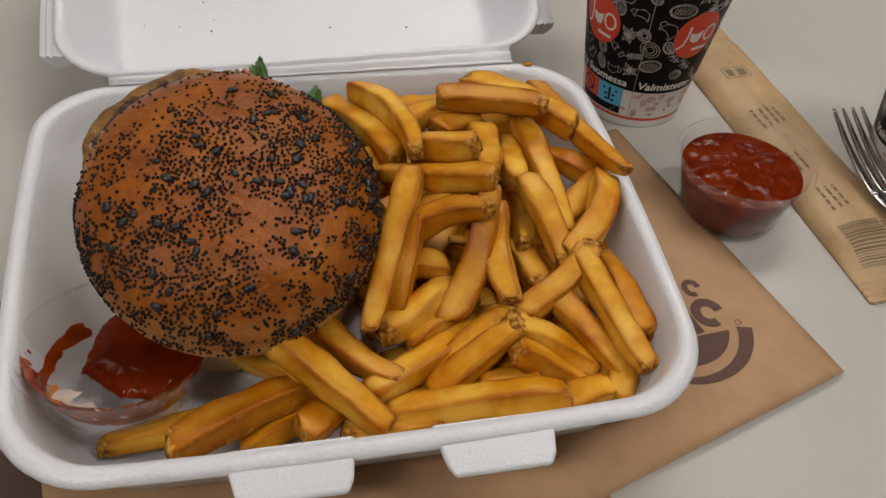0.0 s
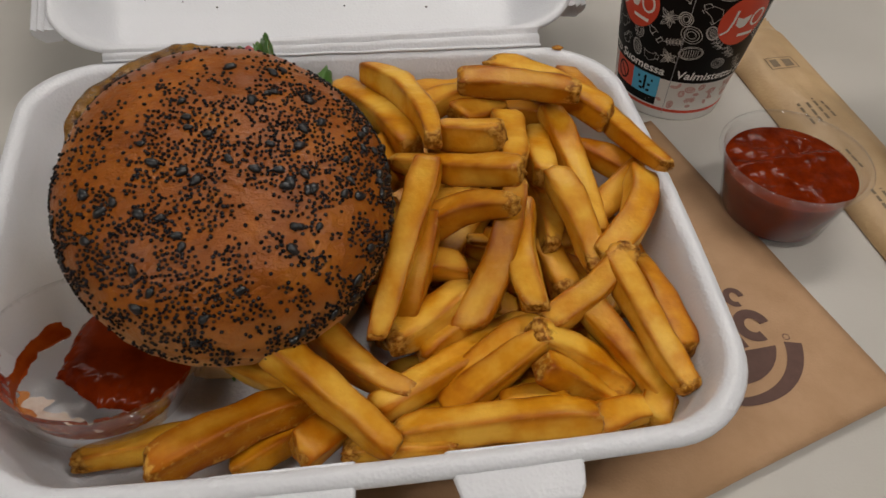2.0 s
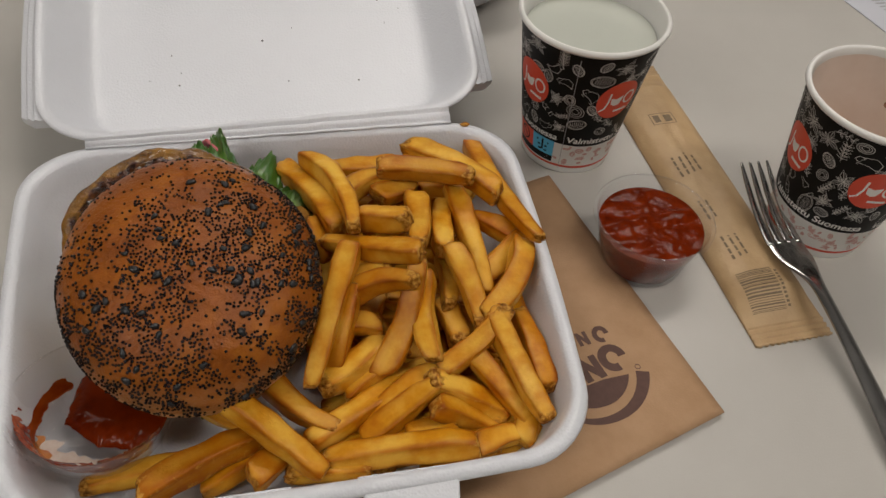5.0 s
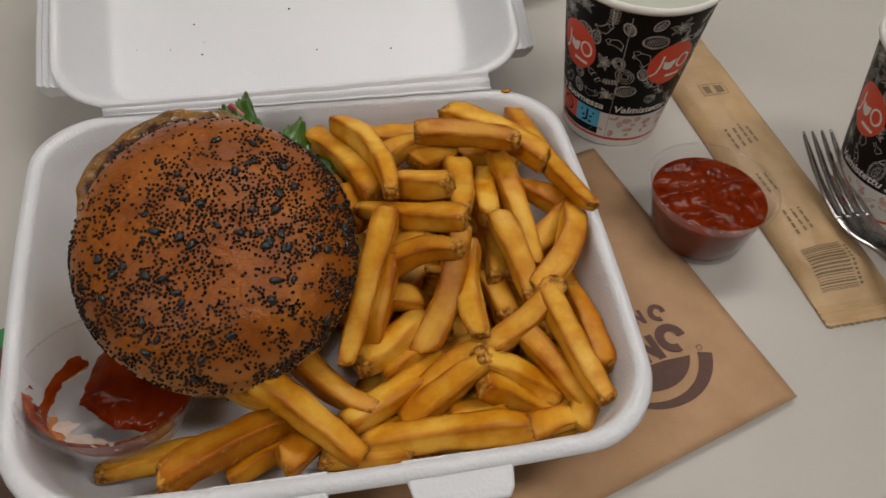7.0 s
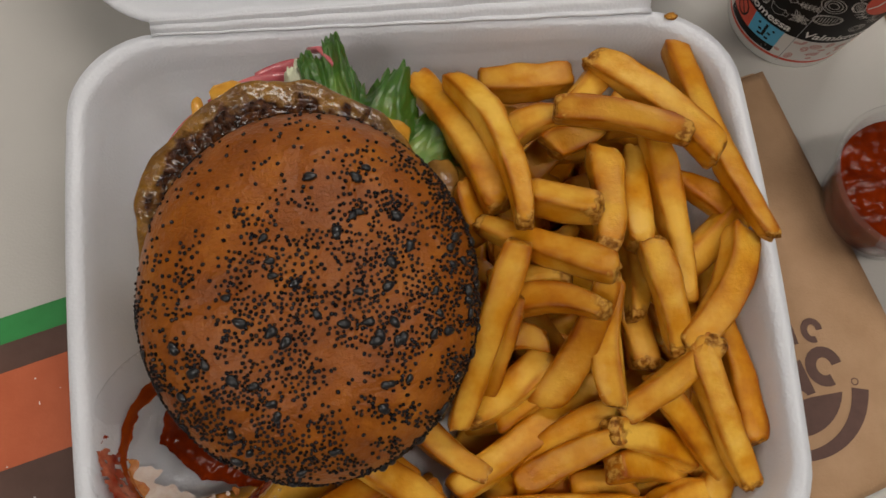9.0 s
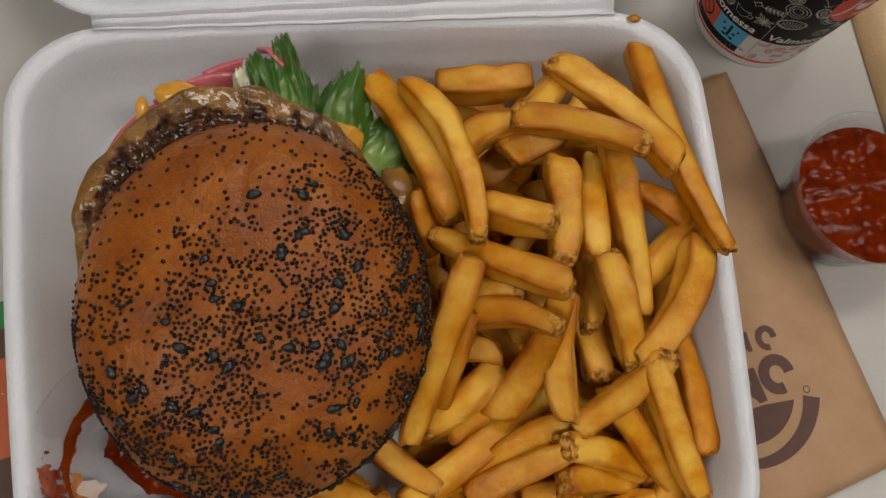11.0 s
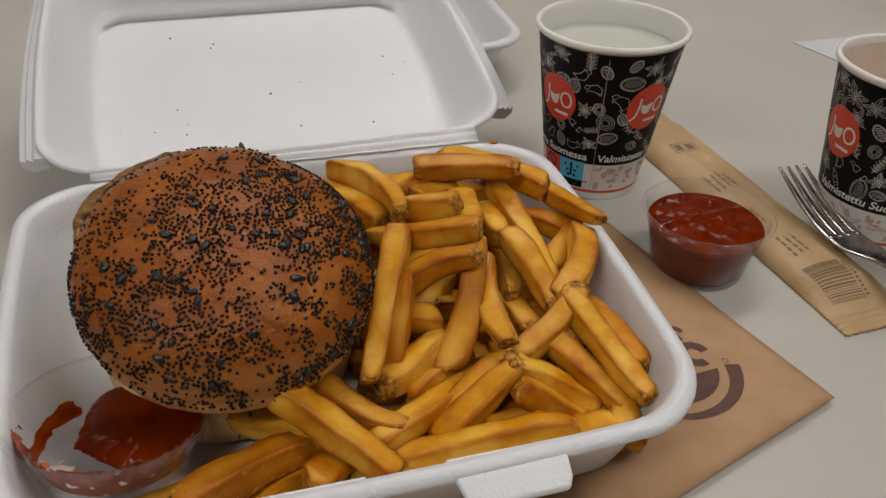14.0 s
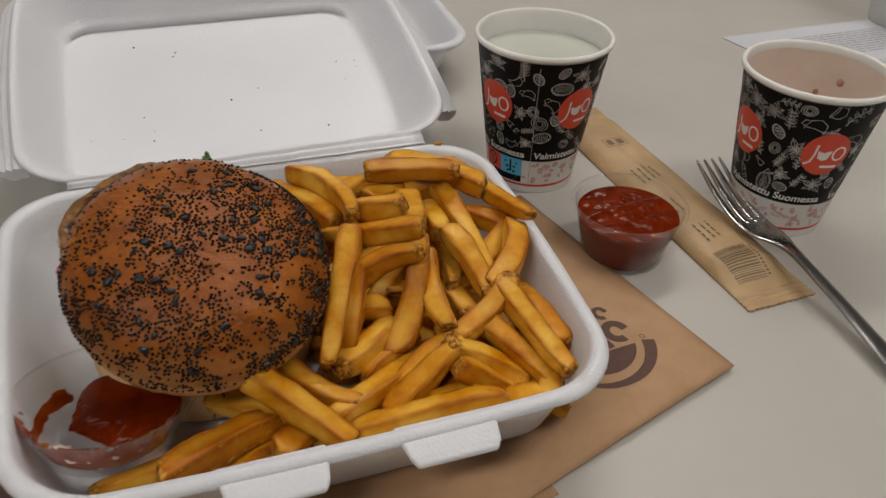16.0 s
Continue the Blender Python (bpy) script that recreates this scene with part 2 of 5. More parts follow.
DRESSING_PINK = surface("ketchup_tinted_dressing", (0.25, 0.013, 0.002), (0.55, 0.17, 0.09), 150, 0.15, 0.5, 500, spread=0.16)
STEEL = surface("brushed_steel", (0.40, 0.39, 0.38), (0.52, 0.51, 0.50), 60, 0.20, 0.05, 2500, metal=1.0)
MAT_GREEN = surface("green_print", (0.022, 0.20, 0.045), (0.03, 0.25, 0.06), 90, 0.5)
MAT_BROWN = surface("dark_brown_print", (0.075, 0.035, 0.024), (0.11, 0.055, 0.04), 70, 0.5, 0.1, 700)
MAT_RED = surface("brick_red_print", (0.45, 0.095, 0.032), (0.53, 0.125, 0.048), 70, 0.5, 0.1, 700)
SEED_BLUE = seed_material()
SEED_BLACK = surface("black_seed_skin", (0.006, 0.006, 0.007), (0.014, 0.013, 0.014), 500, 0.3)
PATTY = surface("charred_beef", (0.022, 0.008, 0.004), (0.14, 0.052, 0.020), 130, 0.2, 0.8, 600)
CHEESE = surface("melted_cheese", (0.15, 0.06, 0.008), (0.36, 0.18, 0.035), 85, 0.14, 0.35, 330)
CRUMB = surface("bun_crumb", (0.62, 0.40, 0.18), (0.76, 0.56, 0.30), 160, 0.7, 0.6, 700)
LETTUCE = lettuce_material()
ONION = surface("pickled_onion", (0.42, 0.05, 0.08), (0.66, 0.20, 0.21), 110, 0.2, 0.2, 400, sub=0.15)
CABBAGE = surface("pale_cabbage", (0.55, 0.58, 0.38), (0.72, 0.72, 0.55), 110, 0.3, 0.2, 400)
MUSTARD = surface("mustard_sauce", (0.58, 0.24, 0.02), (0.72, 0.38, 0.05), 150, 0.15, 0.2, 400)
SHEET = surface("white_office_paper", (0.52, 0.53, 0.58), (0.56, 0.57, 0.62), 12, 0.7)
WALL = surface("painted_wall", (0.44, 0.43, 0.41), (0.50, 0.49, 0.47), 3, 0.8, 0.1, 200)
CEIL = surface("ceiling_board", (0.40, 0.40, 0.39), (0.46, 0.46, 0.45), 6, 0.9, 0.1, 300)
CARPET = surface("grey_carpet", (0.12, 0.12, 0.125), (0.20, 0.20, 0.205), 60, 0.95, 0.5, 700)


def emitter(name, strength):
    m, nt, p = nodes_of(name)
    p.inputs["Emission Color"].default_value = (1.0, 0.95, 0.87, 1)
    p.inputs["Emission Strength"].default_value = strength
    return m


# ---------------- mesh helpers ----------------
def mesh_object(name, verts, faces, material, parent=None, label="", smooth=True, attrs=None):
    me = bpy.data.meshes.new(name)
    me.from_pydata([tuple(v) for v in verts], [], [tuple(f) for f in faces])
    me.update()
    if smooth:
        me.polygons.foreach_set("use_smooth", [True] * len(me.polygons))
    for key, values in (attrs or {}).items():
        a = me.attributes.new(key, "FLOAT", "POINT")
        a.data.foreach_set("value", values)
    if material:
        me.materials.append(material)
    ob = new(name, me)
    if parent:
        ob.parent = parent
    if label:
        ob["label"] = label
    return ob


def part(name, bm, material, parent=None, label="", smooth=False):
    me = bpy.data.meshes.new(name)
    bmesh.ops.recalc_face_normals(bm, faces=bm.faces)
    bm.to_mesh(me)
    bm.free()
    if smooth:
        me.polygons.foreach_set("use_smooth", [True] * len(me.polygons))
    me.materials.append(material)
    ob = new(name, me)
    if parent:
        ob.parent = parent
    if label:
        ob["label"] = label
    return ob


def root(name, m=None):
    ob = new(name)
    ob.empty_display_size = 0.02
    if m is not None:
        ob.matrix_basis = m
    return ob


def box_bm(cx, cy, cz, sx, sy, sz, bevel=0.0):
    bm = bmesh.new()
    bmesh.ops.create_cube(bm, size=1.0, matrix=Matrix.Translation((cx, cy, cz)) @ Matrix.Diagonal((sx, sy, sz, 1)))
    if bevel:
        bmesh.ops.bevel(bm, geom=bm.edges[:], offset=bevel, segments=2, profile=0.5, affect="EDGES")
    return bm


def loft(rings, cap_first=False, cap_last=False):
    """Vertices and faces through closed rings of one length."""
    n = len(rings[0])
    verts = [v for ring in rings for v in ring]
    faces = []
    for i in range(len(rings) - 1):
        for j in range(n):
            k = (j + 1) % n
            faces.append((i * n + j, i * n + k, (i + 1) * n + k, (i + 1) * n + j))
    if cap_first:
        faces.append(tuple(range(n - 1, -1, -1)))
    if cap_last:
        faces.append(tuple((len(rings) - 1) * n + j for j in range(n)))
    return verts, faces


def lathe(profile, n=64, cap_first=False, cap_last=False):
    rings = [[(r * math.cos(2 * math.pi * j / n), r * math.sin(2 * math.pi * j / n), z) for j in range(n)] for r, z in profile]
    return loft(rings, cap_first, cap_last)


def rounded_ring(x0, x1, y0, y1, r, z, bow=0.0, n=9, m=10):
    """A rounded rectangle at height z whose sides swell outwards by bow."""
    cx, cy, hx, hy = (x0 + x1) / 2, (y0 + y1) / 2, (x1 - x0) / 2, (y1 - y0) / 2
    out = []
    corners = [(hx - r, hy - r, 0), (-(hx - r), hy - r, 90), (-(hx - r), -(hy - r), 180), (hx - r, -(hy - r), 270)]
    for c, (px, py, a0) in enumerate(corners):
        for i in range(n + 1):
            a = radians(a0 + 90 * i / n)
            out.append((px + r * math.cos(a), py + r * math.sin(a)))
        qx, qy, b0 = corners[(c + 1) % 4]
        s = (px + r * math.cos(radians(a0 + 90)), py + r * math.sin(radians(a0 + 90)))
        e = (qx + r * math.cos(radians(b0)), qy + r * math.sin(radians(b0)))
        for i in range(1, m):
            out.append((s[0] + (e[0] - s[0]) * i / m, s[1] + (e[1] - s[1]) * i / m))
    ring = []
    for x, y in out:
        gx = bow * max(0.0, 1 - (y / hy) ** 2) * x / hx
        gy = bow * max(0.0, 1 - (x / hx) ** 2) * y / hy
        ring.append((cx + x + gx, cy + y + gy, z))
    return ring


# ---------------- the room ----------------
def build_room():
    X, Y, LOW = 2.6, 2.4, -0.74
    t = 0.1
    floor = part("floor", box_bm(0, 0, LOW - t / 2, 2 * X, 2 * Y, t), CARPET)
    tagged(floor, "grey office carpet floor under the table", "floor", kind="structure")
    ceil = part("ceiling", box_bm(0, 0, CEILING + t / 2, 2 * X, 2 * Y, t), CEIL)
    tagged(ceil, "white ceiling boards with lamp panels", "ceiling", kind="structure")
    h = CEILING - LOW
    for name, c, s in (("wall_north", (0, Y + t / 2), (2 * X + 2 * t, t)), ("wall_south", (0, -Y - t / 2), (2 * X + 2 * t, t)), ("wall_east", (X + t / 2, 0), (t, 2 * Y)), ("wall_west", (-X - t / 2, 0), (t, 2 * Y))):
        w = part(name, box_bm(c[0], c[1], LOW + h / 2, s[0], s[1], h), WALL)
        tagged(w, "plain light painted room wall", "wall", kind="structure")
    # panels out of view: the first is the key, the rest only fill
    for x, y, w, d, watts in LAMPS:
        lamp = root("unseen_ceiling_light", pose(x, y, CEILING))
        bm = box_bm(0, 0, -0.02, w + 0.06, d + 0.06, 0.04, 0.005)
        part("frame", bm, CEIL, lamp)
        part("diffuser", box_bm(0, 0, -0.042, w, d, 0.004), emitter("lamp_diffuser", watts / (w * d) * 0.18), lamp)
        tagged(lamp, "flat rectangular white ceiling light panel, added out of view", "ceiling light", "ceiling lights")
        data = bpy.data.lights.new("ceiling_glow", "AREA")
        data.shape, data.size, data.size_y, data.energy, data.color = "RECTANGLE", w, d, watts, (1.0, 0.928, 0.862)
        new("ceiling_glow", data).matrix_basis = pose(x, y, CEILING - 0.05)


def build_table():
    table = root("table")
    bm = box_bm(0.1, 0.35, -0.0125, 1.8, 1.4, 0.025, 0.003)
    part("tabletop", bm, TABLE, table)
    for x in (-0.7, 0.9):
        for y in (-0.25, 0.95):
            part("leg", box_bm(x, y, -0.3825, 0.05, 0.05, 0.715, 0.004), STEEL, table)
    tagged(table, "light grey laminate table top with satin sheen", "table")


build_room()
build_table()


# ---------------- foam clamshell ----------------
TX0, TX1, TY0, TY1 = -0.1178, 0.1245, -0.0985, 0.1035
RIM = 0.046


def tray_rings(x0, x1, y0, y1, rim, flip=1.0, wall=0.0045, depth=0.044, base_in=0.020, lip=0.0056, near=1.0, right=1.0):
    """Rings of a foam shell from its outer foot over the rim to the middle of its inner floor; flip turns it over."""
    prof = [(base_in + 0.006, depth), (base_in, depth - 0.001), (base_in - 0.003, 0.88 * depth), (0.011, 0.41 * depth), (0.0080, 0.0085), (0.0065, 0.0065), (0.002, 0.0058), (0.0003, 0.004), (0.0, 0.0026), (0.0008, 0.0010), (0.003, 0.0), (lip - 0.002, 0.0), (lip, 0.0006), (lip + 0.0012, 0.0022), (lip + 0.0026, 0.20 * depth), (lip + 0.0058, 0.45 * depth), (lip + 0.0098, 0.70 * depth), (lip + 0.0145, 0.83 * depth), (lip + 0.022, depth - wall - 0.0012), (lip + 0.033, depth - wall)]
    rings = []
    for inset, drop in prof:
        r = max(0.031 - inset * 0.45, 0.012)
        bow = 0.0035 * (1 - inset / 0.06)
        rings.append(rounded_ring(x0 + inset, x1 - inset * right, y0 + inset * near, y1 - inset, r, rim - flip * drop, bow))
    return rings


def build_box():
    box = root("foam_takeaway_box")
    # the tray narrows towards its front and leans a little to one side
    mid = (TX0 + TX1) / 2
    taper = lambda p: (0.0031 - 0.0276 * p[1] + (p[0] - mid) * (0.986 + 0.52 * p[1]), p[1], p[2])
    rings = [[taper(p) for p in ring] for ring in tray_rings(TX0, TX1, TY0, TY1, RIM)]
    v, f = loft(rings, cap_first=True, cap_last=True)
    mesh_object("tray", v, f, FOAM, box)
    # latch tabs at the front rim
    for a, b in ((-0.041, -0.002), (0.0225, 0.061)):
        bm = bmesh.new()
        y_in, y_out = TY0 + 0.004, TY0 - 0.0125
        prof = [(0.0, 0.0, -0.0014), (0.25, 0.0, -0.0016), (0.5, 0.0005, -0.0022), (0.8, 0.0012, -0.0034), (1.0, 0.003, -0.0048)]
        top, low = [], []
        for s, inset, dz in prof:
            y = y_in + (y_out - y_in) * s
            xa, xb = a + inset + 0.002 * s, b - inset
            top.append([bm.verts.new((xa + (xb - xa) * i / 6, y, RIM + dz)) for i in range(7)])
            low.append([bm.verts.new((xa + (xb - xa) * i / 6, y + 0.0005, RIM + dz - 0.0028)) for i in range(7)])
        for i in range(len(prof) - 1):
            for j in range(6):
                bm.faces.new((top[i][j], top[i][j + 1], top[i + 1][j + 1], top[i + 1][j]))
                bm.faces.new((low[i][j], low[i + 1][j], low[i + 1][j + 1], low[i][j + 1]))
            for j in (0, 6):
                bm.faces.new((top[i][j], top[i + 1][j], low[i + 1][j], low[i][j]))
        for j in range(6):
            bm.faces.new((top[-1][j], top[-1][j + 1], low[-1][j + 1], low[-1][j]))
        t = part("latch_tab", bm, FOAM, box, smooth=False)
        mod = t.modifiers.new("edge", "BEVEL")
        mod.width, mod.segments, mod.limit_method = 0.0012, 3, "ANGLE"
    # lid, folded back and propped at a slant
    hinge = pose(0, 0.1080, 0.0497, 12.5, 0, 1.8)
    prof = [  # half width, hinge side, far side, corner radius, height
        (0.080, 0.030, 0.170, 0.018, -0.0310), (0.090, 0.018, 0.182, 0.022, -0.0302), (0.096, 0.013, 0.187, 0.024, -0.0270),
        (0.1105, 0.0035, 0.197, 0.030, -0.0075), (0.1160, 0.0012, 0.2000, 0.031, -0.0036), (0.1178, 0.0004, 0.2008, 0.031, -0.0016),
        (0.1176, 0.0006, 0.2006, 0.031, -0.0005), (0.1166, 0.0014, 0.1998, 0.031, 0.0), (0.1152, 0.0026, 0.1986, 0.030, 0.0001),
        (0.1136, 0.0040, 0.1970, 0.030, -0.0006), (0.1120, 0.0054, 0.1955, 0.029, -0.0022), (0.1094, 0.0076, 0.1930, 0.028, -0.0062),
        (0.1050, 0.0112, 0.1890, 0.026, -0.0130), (0.1000, 0.0154, 0.1842, 0.023, -0.0202), (0.0970, 0.0182, 0.1812, 0.020, -0.0240),
        (0.0948, 0.0204, 0.1738, 0.018, -0.0260), (0.0925, 0.0228, 0.1762, 0.016, -0.0270), (0.0890, 0.0262, 0.1726, 0.014, -0.0274), (0.060, 0.055, 0.145, 0.012, -0.0276)]
    rings = []
    for hx, y0, y1, r, z in prof:
        cy, hy = (y0 + y1) / 2, (y1 - y0) / 2
        ring = rounded_ring(-hx, hx, y0, y1, r, z)
        rings.append([hinge @ Vector((x + 0.0045 * max(0.0, 1 - ((y - cy) / hy) ** 2) * x / hx, y, z)) for x, y, z in ring])
    v, f = loft(rings, cap_first=True, cap_last=True)
    lid = mesh_object("lid", v, f, FOAM, box)
    # the stepped flange round the lid, which stops short of the hinge in a slanted notch
    section = [(-0.0045, -0.0022), (-0.0010, -0.0026), (0.0014, -0.0030), (0.0020, -0.0036), (0.0022, -0.0050), (0.0030, -0.0055), (0.0052, -0.0058), (0.0060, -0.0064), (0.0062, -0.0078), (0.0070, -0.0083), (0.0088, -0.0086), (0.0096, -0.0094), (0.0096, -0.0124), (0.0088, -0.0132), (0.0040, -0.0130), (-0.0045, -0.0090)]
    rows = []
    for out, z in section:
        hx, y1, r = 0.1170 + out, 0.2005 + out, 0.031 + out * 0.6
        y0 = 0.0175 + max(0.0, out) * 0.85
        pts = [(hx, y0 + (y1 - r - y0) * i / 16) for i in range(17)]
        pts += [(hx - r + r * math.cos(radians(90 * i / 10)), y1 - r + r * math.sin(radians(90 * i / 10))) for i in range(1, 11)]
        pts += [((hx - r) * (1 - i / 12), y1) for i in range(1, 13)]
        pts += [(-x, y) for x, y in reversed(pts[:-1])]
        swell = lambda y: 0.0045 * max(0.0, 1 - ((y - 0.1006) / 0.1004) ** 2)
        rows.append([hinge @ Vector((x + swell(y) * x / 0.117, y, z)) for x, y in pts])
    cols = [[row[i] for row in rows] for i in range(len(rows[0]))]
    v, f = loft(cols, True, True)
    flange = mesh_object("flange", v, f, FOAM, lid)
    mod = flange.modifiers.new("crisp", "EDGE_SPLIT")
    mod.split_angle = radians(50)
    # the thin creased hinge strip
    bm = bmesh.new()
    rows = []
    for k in range(17):
        q = k / 16
        rows.append([])
        for i in range(25):
            x = -0.0945 + 0.1905 * i / 24
            y0, z0 = 0.1020, RIM + 0.0004
            e = hinge @ Vector((x, 0.0016, 0.0002))
            z = z0 + (e.z - z0) * q + 0.0007 * math.cos(q * 4 * math.pi) - 0.0007
            rows[-1].append(bm.verts.new((x, y0 + (e.y - y0) * q + 0.0002 * math.sin(i * 1.7), z)))
    for i in range(len(rows) - 1):
        for j in range(24):
            bm.faces.new((rows[i][j], rows[i][j + 1], rows[i + 1][j + 1], rows[i + 1][j]))
    st = part("hinge_strip", bm, FOAM, box, smooth=True)
    mod = st.modifiers.new("thick", "SOLIDIFY")
    mod.thickness = 0.0009
    tagged(box, "open white foam clamshell box holding a burger and fries", "takeaway box")
    return hinge


LID = build_box()


def lid_crumbs():
    rng = random.Random(5)
    spots = [(-0.0535, 0.1522, 1.3), (-0.030, 0.138, 1), (-0.028, 0.142, 1), (-0.0005, 0.085, 1.3), (0.0535, 0.0485, 1.2), (0.0745, 0.113, 1), (0.087, 0.105, 0.6), (0.076, 0.093, 0.8), (-0.0505, 0.055, 1.1), (-0.049, 0.064, 0.7), (-0.054, 0.078, 0.9), (-0.067, 0.060, 0.7), (-0.085, 0.062, 0.5), (0.012, 0.052, 1), (0.018, 0.094, 0.7), (0.087, 0.112, 0.5)]
    verts, faces = [], []
    for x, y, size in spots:
        c = LID @ Vector((x, y, -0.0271))
        s = 0.0006 * size
        o = len(verts)
        verts += [c + Vector(d) * s for d in ((1, 0, 0), (-1, 0, 0), (0, 1, 0), (0, -1, 0), (0, 0, 1), (0, 0, -1))]
        faces += [(o + a, o + b, o + d) for a, b, d in ((0, 2, 4), (2, 1, 4), (1, 3, 4), (3, 0, 4), (2, 0, 5), (1, 2, 5), (3, 1, 5), (0, 3, 5))]
    ob = mesh_object("poppy_crumbs", verts, faces, SEED_BLUE)
    tagged(ob, "few stray poppy seeds on the white lid", "crumbs", kind="stuff")


lid_crumbs()


# ---------------- french fries ----------------
FRIES = [  # both ends on the upper face in millimetres, a bend sideways, and how browned the ends are
    (4, 77, 50, 26, 24, 62, 3, .3), (16, 68, 62, 32, 13, 74, 5, .7), (30, 78, 44, 60, 80, 45, 0, .3), (52, 57, 57, 70, 75, 52, 0, .2),
    (52, 53, 68, 91, 41, 68, 4, 1.0), (36, 50, 57, 52, 53, 60, 0, .2), (69, 78, 58, 105, 39, 59, 3, .9), (106, 99, 43, 119, 8, 60, -4, .5),
    (40, 22, 66, 56, 16, 72, 1, .7), (22, 15, 60, 58, -5, 72, 2, .8), (25, -3, 52, 46, -3, 59, 0, .9), (30, 3, 69, 9, -46, 43, -1, .4),
    (29, -10, 57, 18, -34, 36, 0, .4), (29, -11, 52, 54, -18, 68, 1, .8), (23, -21, 42, 38, -22, 44, 0, .2), (59, -7, 65, 40, -40, 36, 2, .6),
    (63, -8, 56, 61, -43, 47, -2, .5), (86, 45, 57, 91, -9, 45, 1, .3), (81, 44, 48, 74, 8, 56, 0, .3), (78, 5, 58, 85, -28, 47, 1, .9),
    (112, 9, 50, 88, -26, 51, 2, .5), (96, 32, 48, 114, 20, 47, 0, .3), (114, 18, 46, 96, 4, 42, 1, .3), (65, 39, 60, 60, 4, 66, 2, 1.0),
    (14, -43, 36, 39, -27, 35, 2, .9), (25, -45, 29, 43, -36, 31, 0, .4), (8, -67, 30, 59, -36, 27, 1, .2), (30, -64, 27, 66, -47, 41, 3, .9),
    (66, -47, 42, 95, -28, 51, -2, 1.0), (30, -67, 28, 60, -56, 43, 0, .3), (60, -55, 44, 87, -63, 25, 2, .9), (78, -39, 42, 100, -72, 26, 1, .3),
    (91, -28, 49, 105, -72, 36, 1, .8), (106, -20, 35, 111, -58, 38, 0, .8), (60, -66, 41, 85, -69, 23, 0, .3), (49, -71, 29, 64, -72, 32, 0, .3),
    (13, -77, 32, 70, -86, 36, 1, .7), (75, -80, 31, 93, -75, 24, 0, .8), (96, -76, 24, 104, -62, 28, 0, .3), (-2, -84, 26, 25, -85, 28, 1, 1.0),
    (-24, -57, 53, 8, -82, 35, 1, .3), (-10, -38, 36, 16, -63, 33, 0, .7), (-38, -42, 30, -11, -63, 35, 1, .6), (-57, -90, 40, -13, -63, 33, 3, 1.05),
    (-36, -76, 22, -14, -68, 25, 0, 1.0), (-84, -68, 19, -38, -63, 19, 1, .9), (-16, -88, 33, -2, -68, 30, 0, .3), (115, -20, 30, 113, -42, 28, 0, .5),
    (114, 4, 30, 110, -22, 30, 0, .3), (76, 14, 42, 73, -14, 42, 3, .9), (72, -10, 37, 75, -30, 36, 0, 1.0), (16, 30, 57, 22, 16, 54, 0, .3),
    (72, 56, 48, 88, 57, 48, 0, .4), (50, 46, 57, 66, 53, 58, 0, .4), (5, 60, 40, 20, 50, 40, 0, .3), (4, 44, 46, 22, 38, 45, 0, .3),
    (42, 44, 40, 60, 58, 40, 0, .3), (66, 55, 42, 86, 50, 40, 0, .4),
]


